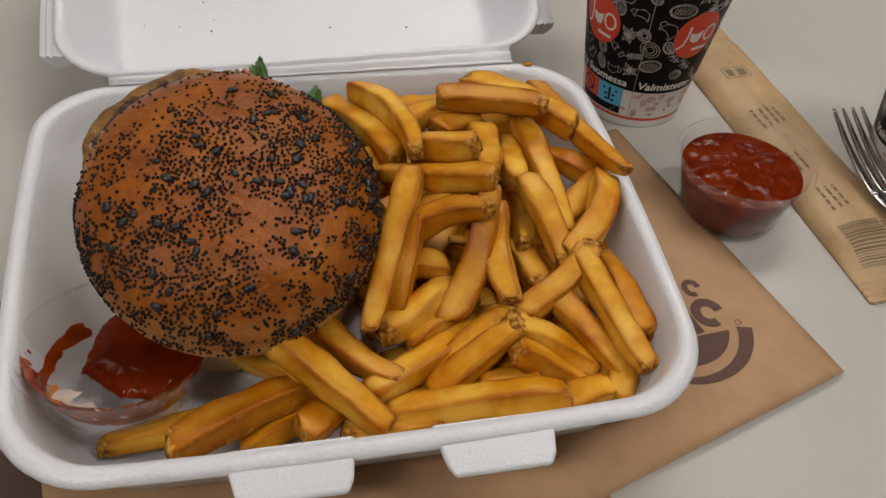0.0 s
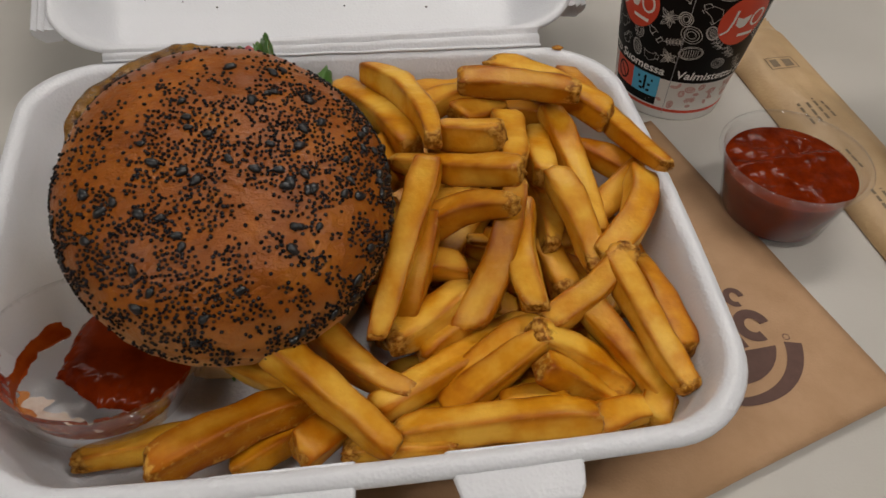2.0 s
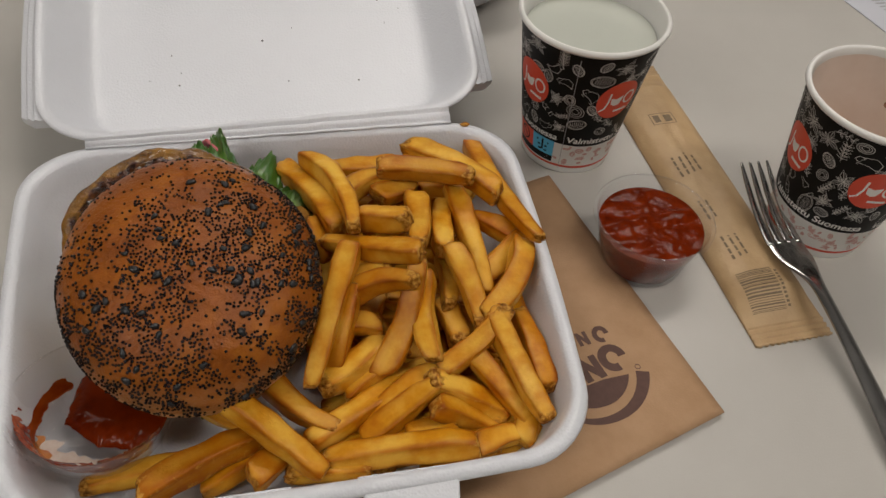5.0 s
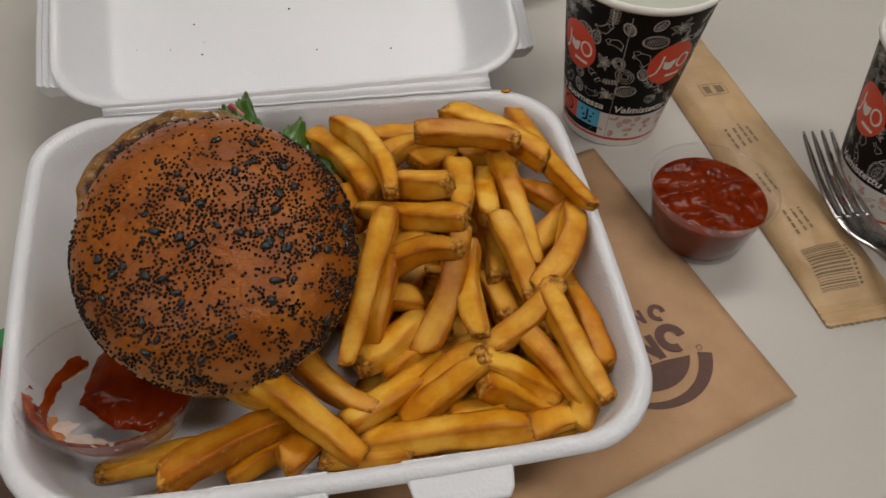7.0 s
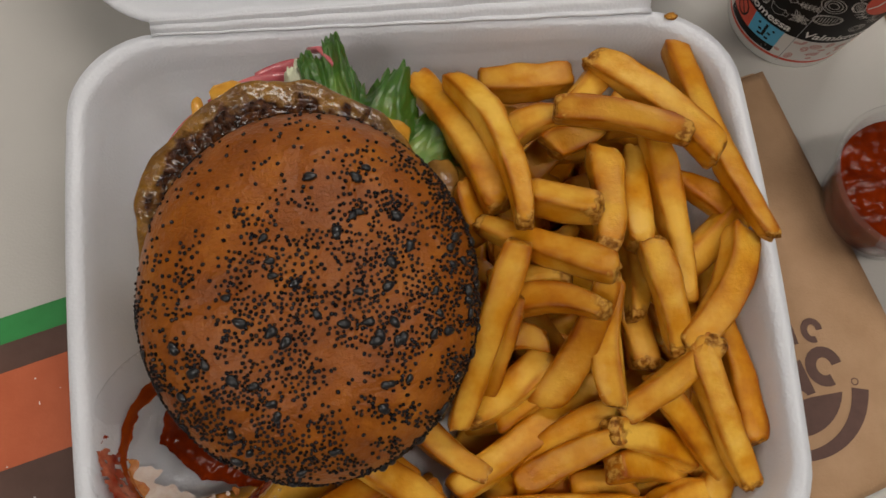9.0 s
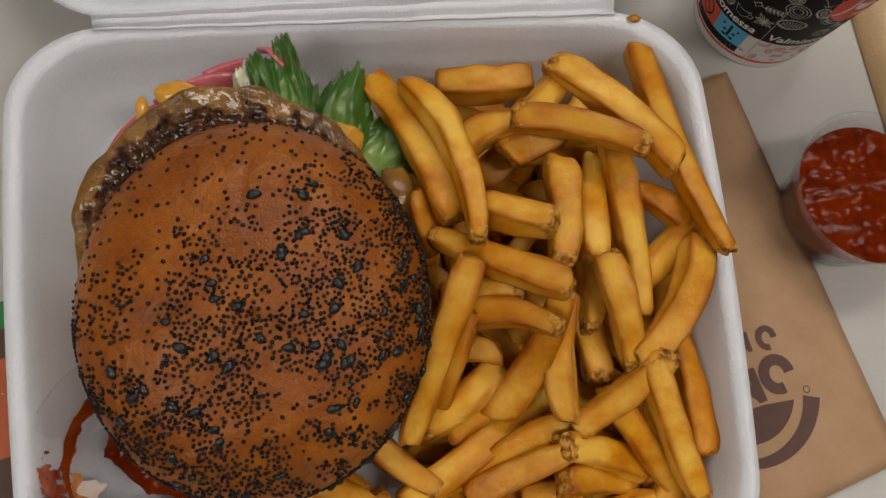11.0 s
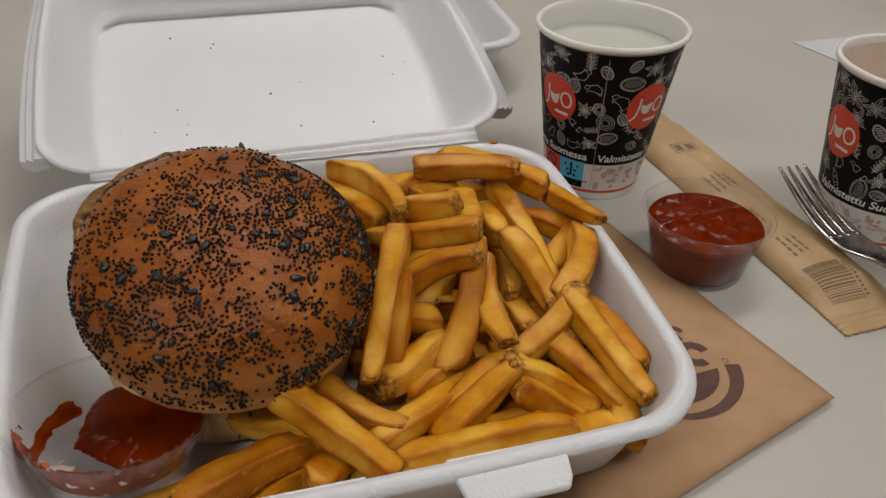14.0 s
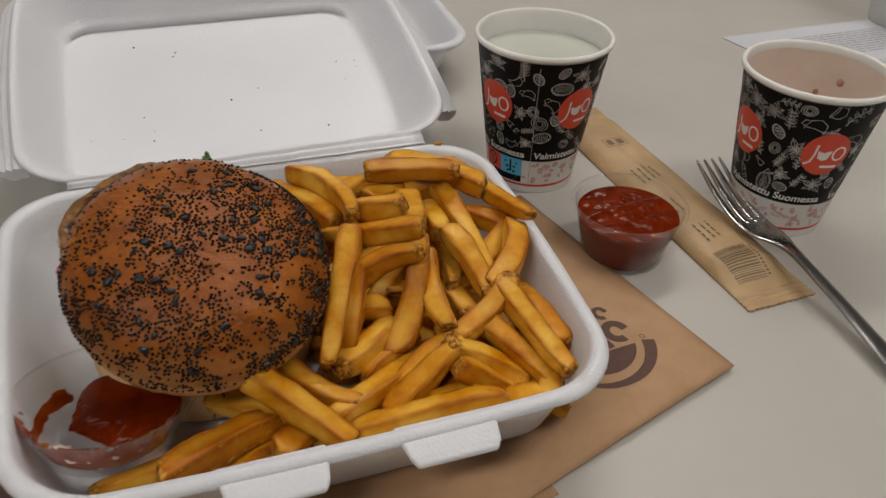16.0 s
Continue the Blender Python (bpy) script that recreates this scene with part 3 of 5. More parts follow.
def fry(p, q, bend, brown, seed, width=0.0098):
    rng = random.Random(seed)
    a, b = Vector(p), Vector(q)
    axis = (b - a).normalized()
    a, b = a - axis * 0.003, b + axis * 0.003
    w0, h0 = width * rng.uniform(0.92, 1.20), width * rng.uniform(0.86, 1.08)
    drop = Vector((0, 0, -1)) * h0 * 0.5
    a, b = a + drop, b + drop
    side = axis.cross(Vector((0, 0, 1)))
    side = side.normalized() if side.length > 0.05 else Vector((1, 0, 0))
    up = side.cross(axis).normalized()
    roll = rng.gauss(0, 10)
    N, M = 20, 24
    shift = Vector([rng.uniform(0, 50) for _ in range(3)])
    wag, sharp = rng.gauss(0, 1.3), rng.uniform(7.0, 14.0)
    slant0, slant1 = rng.uniform(-0.35, 0.35), rng.uniform(-0.35, 0.35)
    length = (b - a).length
    verts, crust, edge, rings = [], [], [], []
    stations = [0.0, 0.012, 0.035] + [0.035 + 0.93 * (i + 1) / (N - 5) for i in range(N - 6)] + [0.965, 0.988, 1.0]
    for i, s in enumerate(stations):
        c = a.lerp(b, s) + side * ((wag - bend) * 0.001 * 4 * s * (1 - s)) + up * (0.0012 * math.sin(s * 3.1 + seed))
        end = min(s, 1 - s)
        shrink = (0.80 + 0.20 * min(1.0, end / 0.03) ** 0.5) * (0.88 + 0.12 * min(1.0, end / (0.10 + 0.12 * ((seed * 7) % 5) / 5)))
        taper = 1.03 - 0.34 * (s if seed % 3 else 1 - s) ** 1.8 * (1 if seed % 2 else 0.35)
        ring = []
        for j in range(M):
            t = 2 * math.pi * j / M
            t += 0.17 * math.sin(4 * t)
            ct, st = math.cos(t), math.sin(t)
            k = (abs(ct) ** sharp + abs(st) ** sharp) ** (-1 / sharp)
            x, y = ct * k, st * k
            corner = max(0.0, (k - 1.08) / 0.12)
            wob = 1 + 0.035 * noise.noise(shift + Vector((s * length * 260, x * 2, y * 2))) + 0.16 * noise.noise(shift + Vector((x * 0.9, y * 0.9, s * length * 90)))
            rr = radians(roll + 8 * math.sin(s * 2 + seed))
            lx, ly = x * w0 / 2 * shrink * taper * wob, y * h0 / 2 * shrink * taper * wob
            lx, ly = lx * math.cos(rr) - ly * math.sin(rr), lx * math.sin(rr) + ly * math.cos(rr)
            sl = slant0 if s < 0.5 else slant1
            along = axis * (sl * lx * max(0.0, 1 - end / 0.12) + 0.0016 * noise.noise(shift + Vector((x * 1.7, y * 1.7, 9 * s))) * max(0.0, 1 - end / 0.06))
            v = c + side * lx + up * ly + along
            ring.append(v)
            # the edge colour also covers the ends and the whole under face
            edge.append(min(1.0, max(0.0, (k - 1.0) / 0.30) ** 1.2 * (0.75 + 0.5 * noise.noise(shift + Vector((x * 3, y * 3, s * length * 120)))) + 0.5 * max(0.0, 1 - end / 0.08) + 0.45 * (y < -0.85) + 0.55 * (brown > 1)))
            tip = max(0.0, 1.25 - end * length / (0.0032 + 0.004 * max(0.0, 0.4 + noise.noise(shift + Vector((x * 1.3, y * 1.3, 4)))))) * (brown if (s > 0.5) != (seed % 3 == 0) else brown * 0.35)
            # corners and tips, plus a little more on the lower and side faces
            crust.append(min(1.0, 0.10 * min(1, corner) + tip * 0.66 + (0.25 if i in (0, len(stations) - 1) else 0) + 0.1 * brown * (y < -0.6) + 0.10 * (abs(x) > 0.88) * (abs(y) < 0.9) + 0.5 * max(0.0, brown - 1.0) + 0.09 * (brown >= 0.9)))
        rings.append(ring)
    v, f = loft(rings)
    n = len(v)
    for ring, order in ((0, 1), (len(rings) - 1, -1)):
        mid = sum((Vector(x) for x in rings[ring]), Vector()) / M + axis * (-0.0006 * order)
        v.append(mid)
        crust.append(0.35 + 0.5 * brown)
        edge.append(0.6)
        k = len(v) - 1
        for j in range(M):
            x, y = ring * M + j, ring * M + (j + 1) % M
            f.append((k, y, x) if order == 1 else (k, x, y))
    return v, f, crust, edge


def build_fries():
    rng = random.Random(11)
    rows = [(Vector(r[0:3]) / 1000, Vector(r[3:6]) / 1000, r[6], r[7], i) for i, r in enumerate(FRIES)]
    # the lower layers that fill the box beneath
    for i in range(15):
        for k in (0, 1):
            y = -76 + 11 * i
            x, dx, dy = 33 + 43 * k + rng.uniform(-3, 3), 20 + rng.uniform(-2, 2), rng.uniform(-4, 4)
            z = 15 + rng.uniform(-1, 1)
            rows.append((Vector((x - dx, y - dy, z)) / 1000, Vector((x + dx, y + dy, z)) / 1000, rng.uniform(-1, 1), rng.uniform(0.2, 0.8), 100 + 2 * i + k))
    for i in range(54):
        layer = i % 2
        x, y = rng.uniform(16, 104), rng.uniform(-76, 82)
        z = (20, 25)[layer]
        if layer:
            x, y = 30 + (x - 16) * 0.8, y * 0.86
        ang, half = rng.uniform(0, math.pi), rng.uniform(14, 25)
        dx, dy = half * math.cos(ang), half * math.sin(ang)
        ends = [(min(max(x + s * dx, 12), 105), min(max(y + s * dy, -79), 85)) for s in (-1, 1)]
        rows.append((Vector((*ends[0], z + rng.uniform(-2, 2))) / 1000, Vector((*ends[1], z + rng.uniform(-2, 2))) / 1000, rng.uniform(-2, 2), rng.uniform(0.2, 0.8), 150 + i))
    for a, b, bend, brown, seed in rows:
        if (b - a).length < 0.012:
            continue
        for q in (a, b):
            slack = 0.014 * (1 - min(1.0, q.z / RIM)) + 0.0135
            q.y = max(q.y, TY0 + slack)
            if q.z < RIM:
                q.x, q.y = min(q.x, TX1 - slack), min(q.y, TY1 - slack)
        v, f, crust, edge = fry(a, b, bend, brown, seed, 0.0118 if brown > 1 else 0.0098)
        ob = mesh_object("french_fry", v, f, FRY, attrs={"crust": crust, "edge": edge})
        long = (b - a).length
        look_of = "long golden" if long > 0.04 else "short golden"
        tip = "with browned skin at its ends" if brown > 0.65 else "with pale soft sides"
        tagged(ob, f"{look_of} french fry {tip}", "french fry", "fries in the box")


build_fries()


# ---------------- burger ----------------
BUN_M = pose(-0.0353, -0.0075, 0.0667) @ pose(0, 0, 0, 0, 4.25, 0) @ pose(0, 0, 0, 11.8, 0, 0)
BR, BYS, BH, BL = 0.0521, 1.0 / 0.91, 0.0264, 0.0125


def bun_height(r):
    """Crown height over the middle plane for a radius from 0 to 1."""
    return BH * math.sqrt(max(0.0, 1 - r**2.5))


def bun_point(a, r, lift=0.0):
    x, y = BR * r * math.cos(a), BR * BYS * r * math.sin(a)
    w = 0.0011 * noise.noise(Vector((x * 38, y * 38, 3.0))) + 0.0022 * noise.noise(Vector((x * 15, y * 15, 9.0)))
    # shallow creases in the crust
    crease = abs(noise.noise(Vector((x * 22 + 4, y * 40, 1.0))))
    w -= 0.0008 * max(0.0, 1 - crease / 0.09) * (0.15 < r < 0.9)
    return Vector((x, y, bun_height(r) + w + lift))


def ico(scale, sub=1):
    bm = bmesh.new()
    bmesh.ops.create_icosphere(bm, subdivisions=sub, radius=1.0)
    v = np.array([x.co[:] for x in bm.verts]) * scale
    f = np.array([[x.index for x in face.verts] for face in bm.faces])
    bm.free()
    return v, f


def seed_density(p):
    """How thickly the seeds lie at a place on the crown (in the bun's own axes)."""
    x, y = p.x / BR, p.y / (BR * BYS)
    q = p / BR
    d = 0.36 + 0.16 * max(0.0, min(1.0, -y * 1.2)) + 0.55 * noise.noise(q * 2.6 + Vector((0, 0, 7.7))) + 1.5 * noise.noise(q * 7.0 + Vector((5, 2, 2.2))) + 0.8 * noise.noise(q * 17 + Vector((1, 8, 4)))
    back = 1.0 - max(0.0, min(1.0, (y - 0.45 * x - 0.24) / 0.38))
    left = 1.0 - 0.5 * max(0.0, min(1.0, (-x - 0.55) / 0.35)) * (y > -0.3)
    core = 0.55 * math.exp(-((x - 0.35) ** 2 + (y - 0.05) ** 2) / 0.12) + 0.42 * math.exp(-((x + 0.1) ** 2 + (y + 0.1) ** 2) / 0.10)
    base = 1.0 - 0.85 * max(0.0, min(1.0, (0.004 - p.z) / 0.006))
    return max(0.02, (d + core) * back * left) * base


def bun_side(a, s):
    """A place on the bun's skin: s from 0 on the crown over 1 at the widest line to 1.2 on the pale foot."""
    if s <= 1.0:
        # denser steps towards the steep side
        return bun_point(a, min(math.sin(s * math.pi / 2) ** 0.9, 0.9985))
    k = (s - 1.0) / 0.2
    r = 1.006 - 0.012 * k * k
    return Vector((BR * r * math.cos(a), BR * BYS * r * math.sin(a), -0.0075 * k))


def bun_skin(a, s):
    """The place and the outward normal there."""
    e = 0.015
    p = bun_side(a, s)
    n = (bun_side(a, s + e) - bun_side(a, max(s - e, 0.0005))).cross(bun_side(a + e, s) - bun_side(a - e, s)).normalized()
    return p, (-n if n.dot(p - Vector((0, 0, -0.02))) < 0 else n)


PATTY_TILT = pose(0, 0, 0, 0, 11, 0) @ pose(0, 0, 0, 17, 0, 0)


def build_burger():
    burger = root("burger", pose(0, 0, 0))
    rng = random.Random(21)
    # top bun
    n, rings, baked = 160, [], []
    rad = [0.0004, 0.04, 0.08] + [0.08 + 0.035 * i for i in range(1, 21)] + [0.82, 0.87, 0.91, 0.945, 0.97, 0.988, 0.998]
    for r in rad:
        rings.append([BUN_M @ bun_point(2 * math.pi * j / n, r) for j in range(n)])
        # paler towards the rim, most at the front and least at the back
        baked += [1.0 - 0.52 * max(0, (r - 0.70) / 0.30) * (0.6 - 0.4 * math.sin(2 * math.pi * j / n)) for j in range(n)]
    for r, z, b in ((1.006, -0.0015, 0.42), (1.003, -0.0045, 0.12), (0.994, -0.0075, 0.05), (0.976, -0.0102, 0.0), (0.93, -0.0120, 0.0), (0.7, -0.0122, 0.0), (0.3, -0.0122, 0.0)):
        ring = []
        for j in range(n):
            a = 2 * math.pi * j / n
            k = r + 0.012 * noise.noise(Vector((math.cos(a) * 3, math.sin(a) * 3, z * 300))) + (z < -0.006) * 0.010 * noise.noise(Vector((math.cos(a) * 16, math.sin(a) * 16, z * 200)))
            ring.append(BUN_M @ Vector((BR * k * math.cos(a), BR * BYS * k * math.sin(a), z)))
        rings.append(ring)
        baked += [b] * n
    v, f = loft(rings, True, True)
    f[-2] = tuple(range(n))
    f[-1] = tuple(reversed(f[-1]))
    f = [tuple(reversed(x)) for x in f]
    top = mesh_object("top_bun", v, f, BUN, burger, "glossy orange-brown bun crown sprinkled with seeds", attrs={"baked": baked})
    # poppy seeds
    sv, sf = ico(np.array((0.00070, 0.00060, 0.00048)))
    verts, faces, made = [], [], 0
    grid = {}
    tries = 0
    gap = 0.00108
    while made < 3000 and tries < 120000:
        tries += 1
        q, a = rng.random() ** 0.55 * 1.14, rng.uniform(0, 2 * math.pi)
        p, nrm = bun_skin(a, q)
        if rng.random() > seed_density(p):
            continue
        cell = [int(math.floor(c / gap)) for c in p]
        around = [grid.get((cell[0] + i, cell[1] + j, cell[2] + k)) for i in (-1, 0, 1) for j in (-1, 0, 1) for k in (-1, 0, 1)]
        if any(c is not None and (c - p).length < gap for c in around):
            continue
        grid[tuple(cell)] = p
        m = (BUN_M.to_3x3() @ nrm.to_track_quat("Z", "Y").to_matrix()) @ Matrix.Rotation(rng.uniform(0, 6.28), 3, "Z")
        s = rng.uniform(0.78, 1.18)
        verts.append((sv * s) @ np.array(m).T + np.array((BUN_M @ (p + nrm * 0.00022))[:]))
        faces.append(sf + made * len(sv))
        made += 1
    ob = mesh_object("poppy_seeds", np.concatenate(verts).tolist(), np.concatenate(faces).tolist(), SEED_BLUE, top, "tiny blue-grey poppy seeds")
    ob["kind"] = "stuff"
    # larger black seeds
    bv, bf = ico(np.array((0.00175, 0.00115, 0.00085)), 2)
    bv[:, 1] *= 1 - 0.35 * (bv[:, 0] / 0.00175)
    first = None
    for i in range(72):
        while True:
            q, a = rng.random() ** 0.55 * 1.04, rng.uniform(0, 2 * math.pi)
            p, nrm = bun_skin(a, q)
            if rng.random() < seed_density(p) * (1.3 if q < 0.5 else 0.5):
                break
        m = Matrix.Translation(BUN_M @ (p + nrm * 0.0004)) @ (BUN_M.to_3x3() @ nrm.to_track_quat("Z", "Y").to_matrix() @ Matrix.Rotation(rng.uniform(0, 6.28), 3, "Z")).to_4x4()
        if first is None:
            first = mesh_object("black_seed", bv.tolist(), bf.tolist(), SEED_BLACK, top)
            ob = first
        else:
            ob = new("black_seed", first.data)
            ob.parent = top
        s = rng.uniform(0.9, 1.3)
        ob.matrix_basis = m @ Matrix.Diagonal((s, s, s, 1))

    def slab(name, c, rx, ry, z0, z1, tilt, mat, lump, seed, label="", sag=0.0):
        """A lumpy round slab."""
        m = Matrix.Translation(c) @ (tilt if isinstance(tilt, Matrix) else pose(0, 0, 0, tilt, 0, 0))
        rr = []
        zs = [(0.2, z1), (0.5, z1), (0.75, z1 * 0.985 + z0 * 0.015), (0.9, z1 * 0.92 + z0 * 0.08), (0.98, z1 * 0.75 + z0 * 0.25), (1.0, (z0 + z1) / 2), (0.98, z1 * 0.2 + z0 * 0.8), (0.9, z0), (0.5, z0)]
        for r, z in zs:
            ring = []
            for j in range(80):
                a = 2 * math.pi * j / 80
                d = Vector((math.cos(a), math.sin(a), z * 60))
                k = r + lump * (noise.noise(d * 2.3 + Vector((seed, 0, 0))) + 0.5 * noise.noise(d * 7 + Vector((seed, 0, 0)))) * (r > 0.4)
                zz = z + 0.02 * lump * noise.noise(Vector((r * math.cos(a) * 7, r * math.sin(a) * 7, seed))) - sag * max(0, k - 0.85)
                ring.append(m @ Vector((rx * k * math.cos(a), ry * k * math.sin(a), zz)))
            rr.append(ring)
        v, f = loft(rr, True, True)
        return mesh_object(name, v, [tuple(reversed(x)) for x in f], mat, burger, label)

    slab("bottom_bun", (-0.038, 0.010, 0), 0.049, 0.052, 0.007, 0.034, 0, CRUMB, 0.02, 3, "pale soft bun base")
    slab("patty", (-0.0418, 0.018, 0.0555), 0.0480, 0.0470, -0.013, 0.0088, PATTY_TILT, PATTY, 0.05, 8, "dark charred beef patty")
    # melted cheese film lying over the patty, with the char showing where it has run off
    N, M = 260, 72
    verts, idx, faces, melt = [], {}, [], []
    m = Matrix.Translation((-0.0418, 0.018, 0.0555)) @ PATTY_TILT
    for i in range(M):
        s = i / (M - 1)
        for j in range(N):
            a = 2 * math.pi * j / N
            r = 0.25 + 0.80 * min(1.0, s / 0.72)
            fall = max(0.0, s - 0.72) / 0.28
            d = Vector((math.cos(a), math.sin(a), 0))
            k = min(r, 1.0) + 0.05 * (noise.noise(d * 2.3 + Vector((8, 0, 0.5))) + 0.5 * noise.noise(d * 7 + Vector((8, 0, 0.5)))) + 0.025
            drip = 0.5 + 0.6 * noise.noise(d * 4.2 + Vector((1, 2, 3)))
            z = 0.0092 - 0.003 * max(0, (r - 0.85) / 0.2) - fall * 0.014 * drip + 0.0007 * noise.noise(Vector((k * d.x * 12, k * d.y * 12, 4)))
            tear = 0.9 * noise.noise(Vector((k * d.x * 4.5, k * d.y * 4.5, 6.1))) + 0.6 * noise.noise(Vector((k * d.x * 13, k * d.y * 13, 2.0)))
            cover = max(0.0, min(1.0, 0.5 + (k - 0.93) * 5.0 + tear * 0.9 + 2.0 * fall))
            melt.append(cover)
            z += (1 - cover) * (0.0011 * noise.noise(Vector((k * d.x * 17, k * d.y * 17, 8))) + 0.0006 * noise.noise(Vector((k * d.x * 40, k * d.y * 40, 3))) - 0.0004)
            verts.append(m @ Vector((0.0468 * k * d.x * (1 + 0.01 * fall), 0.0458 * k * d.y * (1 + 0.01 * fall), z)))
            idx[i, j] = len(verts) - 1
    for i in range(M - 1):
        for j in range(N):
            k = (j + 1) % N
            faces.append((idx[i, j], idx[i + 1, j], idx[i + 1, k], idx[i, k]))
    ch = mesh_object("cheese", verts, faces, MELT, burger, "glossy tan cheese melted into the charred patty", attrs={"melt": melt})
    mod = ch.modifiers.new("thick", "SOLIDIFY")
    mod.thickness = 0.0012
    mod.offset = 1.0

    def leaf(name, c, direction, length, width, lift, seed, mat=LETTUCE):
        """A frilled lettuce leaf growing from c along direction (degrees), with a toothed and ruffled rim."""
        U, V = 40, 90
        d = Vector((math.cos(radians(direction)), math.sin(radians(direction)), 0))
        s = Vector((-d.y, d.x, 0))
        verts, faces = [], []
        for j in range(V):
            w = 2 * j / (V - 1) - 1
            fan = radians(62) * w
            tooth = abs(((w * 8.2 + seed * 0.37) % 1.0) - 0.5) * 2
            reach = (0.80 + 0.20 * math.cos(fan)) * (1 + 0.16 * noise.noise(Vector((w * 2.1, seed, 1))))
            for i in range(U):
                u = i / (U - 1)
                rim = u ** 3
                ruffle = 0.0032 * rim * math.sin(w * 6 + seed) + 0.0012 * rim * math.sin(w * 15 + seed * 2)
                vein = 0.0024 * u * noise.noise(Vector((u * 5, w * 4, seed))) + 0.0009 * u * noise.noise(Vector((u * 12, w * 8, seed)))
                along = length * (u - u**8 * (0.075 * tooth + 0.16 * abs(noise.noise(Vector((w * 5, seed, 4)))))) * reach * math.cos(fan * 0.75)
                side = width * (0.30 * w * (1 - u) + 1.12 * math.sin(fan) * u * reach)
                z = lift * u - 0.006 * w * w * u + ruffle + vein + 0.003 * math.sin(u * 3.1)
                verts.append(Vector(c) + d * along + s * side + Vector((0, 0, z)))
        for j in range(V - 1):
            for i in range(U - 1):
                faces.append((j * U + i, j * U + i + 1, (j + 1) * U + i + 1, (j + 1) * U + i))
        blade = [(i % U) / (U - 1) for i in range(U * V)]
        ob = mesh_object(name, verts, faces, mat, burger, "frilly fresh green lettuce leaf" if mat is LETTUCE else "pale green cabbage shred", attrs={"blade": blade})
        mod = ob.modifiers.new("thick", "SOLIDIFY")
        mod.thickness = 0.0006
        return ob

    leaf("lettuce_leaf", (-0.023, 0.046, 0.049), 100, 0.042, 0.0115, 0.015, 4)
    leaf("lettuce_leaf", (-0.018, 0.038, 0.047), 76, 0.046, 0.0190, 0.003, 9)
    leaf("lettuce_leaf", (-0.008, 0.036, 0.044), 46, 0.040, 0.0180, 0.002, 15)
    leaf("lettuce_leaf", (-0.034, -0.032, 0.031), -75, 0.018, 0.010, -0.006, 23)
    leaf("cabbage_shred", (-0.036, 0.056, 0.053), 92, 0.026, 0.011, 0.005, 31, CABBAGE)

    def strip(name, pts, width, thick, mat, label):
        """A flat curved strip standing a little on edge, such as a slice of onion."""
        verts, rings = [], []
        P = [Vector(p) for p in pts]
        for i, p in enumerate(P):
            t = (P[min(i + 1, len(P) - 1)] - P[max(i - 1, 0)]).normalized()
            s = t.cross(Vector((0, 0, 1))).normalized()
            u = (s.cross(t) + s * 0.6).normalized()
            q = t.cross(u).normalized()
            k = 0.55 + 0.45 * math.sin(math.pi * min(1, max(0, i / (len(P) - 1))) ** 0.8)
            rings.append([p + u * (width * k * math.cos(a)) + q * (thick * math.sin(a)) for a in [2 * math.pi * x / 10 for x in range(10)]])
        v, f = loft(rings, True, True)
        return mesh_object(name, v, f, mat, burger, label)

    def arc(cx, cy, r, a0, a1, z0, z1, n=14):
        return [(cx + r * math.cos(radians(a0 + (a1 - a0) * i / (n - 1))), cy + r * math.sin(radians(a0 + (a1 - a0) * i / (n - 1))), z0 + (z1 - z0) * i / (n - 1)) for i in range(n)]

    pink = "thin pink pickled onion slice"
    strip("onion_slice", arc(-0.050, 0.030, 0.049, 75, 118, 0.051, 0.044), 0.0038, 0.0011, ONION, pink)
    strip("onion_slice", arc(-0.046, 0.028, 0.055, 68, 100, 0.054, 0.046), 0.0045, 0.0012, ONION, pink)
    strip("onion_slice", arc(-0.046, 0.026, 0.053, 118, 150, 0.044, 0.038), 0.0036, 0.0011, ONION, pink)
    strip("onion_slice", arc(-0.047, 0.022, 0.052, 150, 163, 0.040, 0.042, 8), 0.0030, 0.0011, ONION, pink)
    strip("onion_slice", [(-0.034, 0.086, 0.057), (-0.030, 0.084, 0.060), (-0.026, 0.080, 0.058), (-0.024, 0.074, 0.054)], 0.0055, 0.0012, ONION, pink)

    def blob(name, c, r, mat, label, seed):
        v, f = ico(np.array(r), 3)
        out = [Vector(c) + Vector(p) * (1 + 0.22 * noise.noise(Vector(p) * 260 + Vector((seed, 0, 0)))) for p in v]
        return mesh_object(name, out, f.tolist(), mat, burger, label)

    blob("sauce_drop", (-0.064, 0.074, 0.050), (0.0085, 0.0045, 0.0035), MUSTARD, "orange mustard sauce drop", 2)
    blob("sauce_drop", (-0.009, 0.053, 0.052), (0.0078, 0.0068, 0.0045), MUSTARD, "orange mustard sauce drop", 5)
    blob("sauce_drop", (-0.077, 0.070, 0.047), (0.0022, 0.0058, 0.0018), MUSTARD, "orange mustard sauce drop", 7)
    blob("sauce_drop", (0.009, 0.034, 0.052), (0.006, 0.009, 0.0045), CHEESE, "tan melted cheese drip", 9)
    tagged(burger, "cheeseburger with poppy seed bun, patty slipping out behind", "burger")


build_burger()


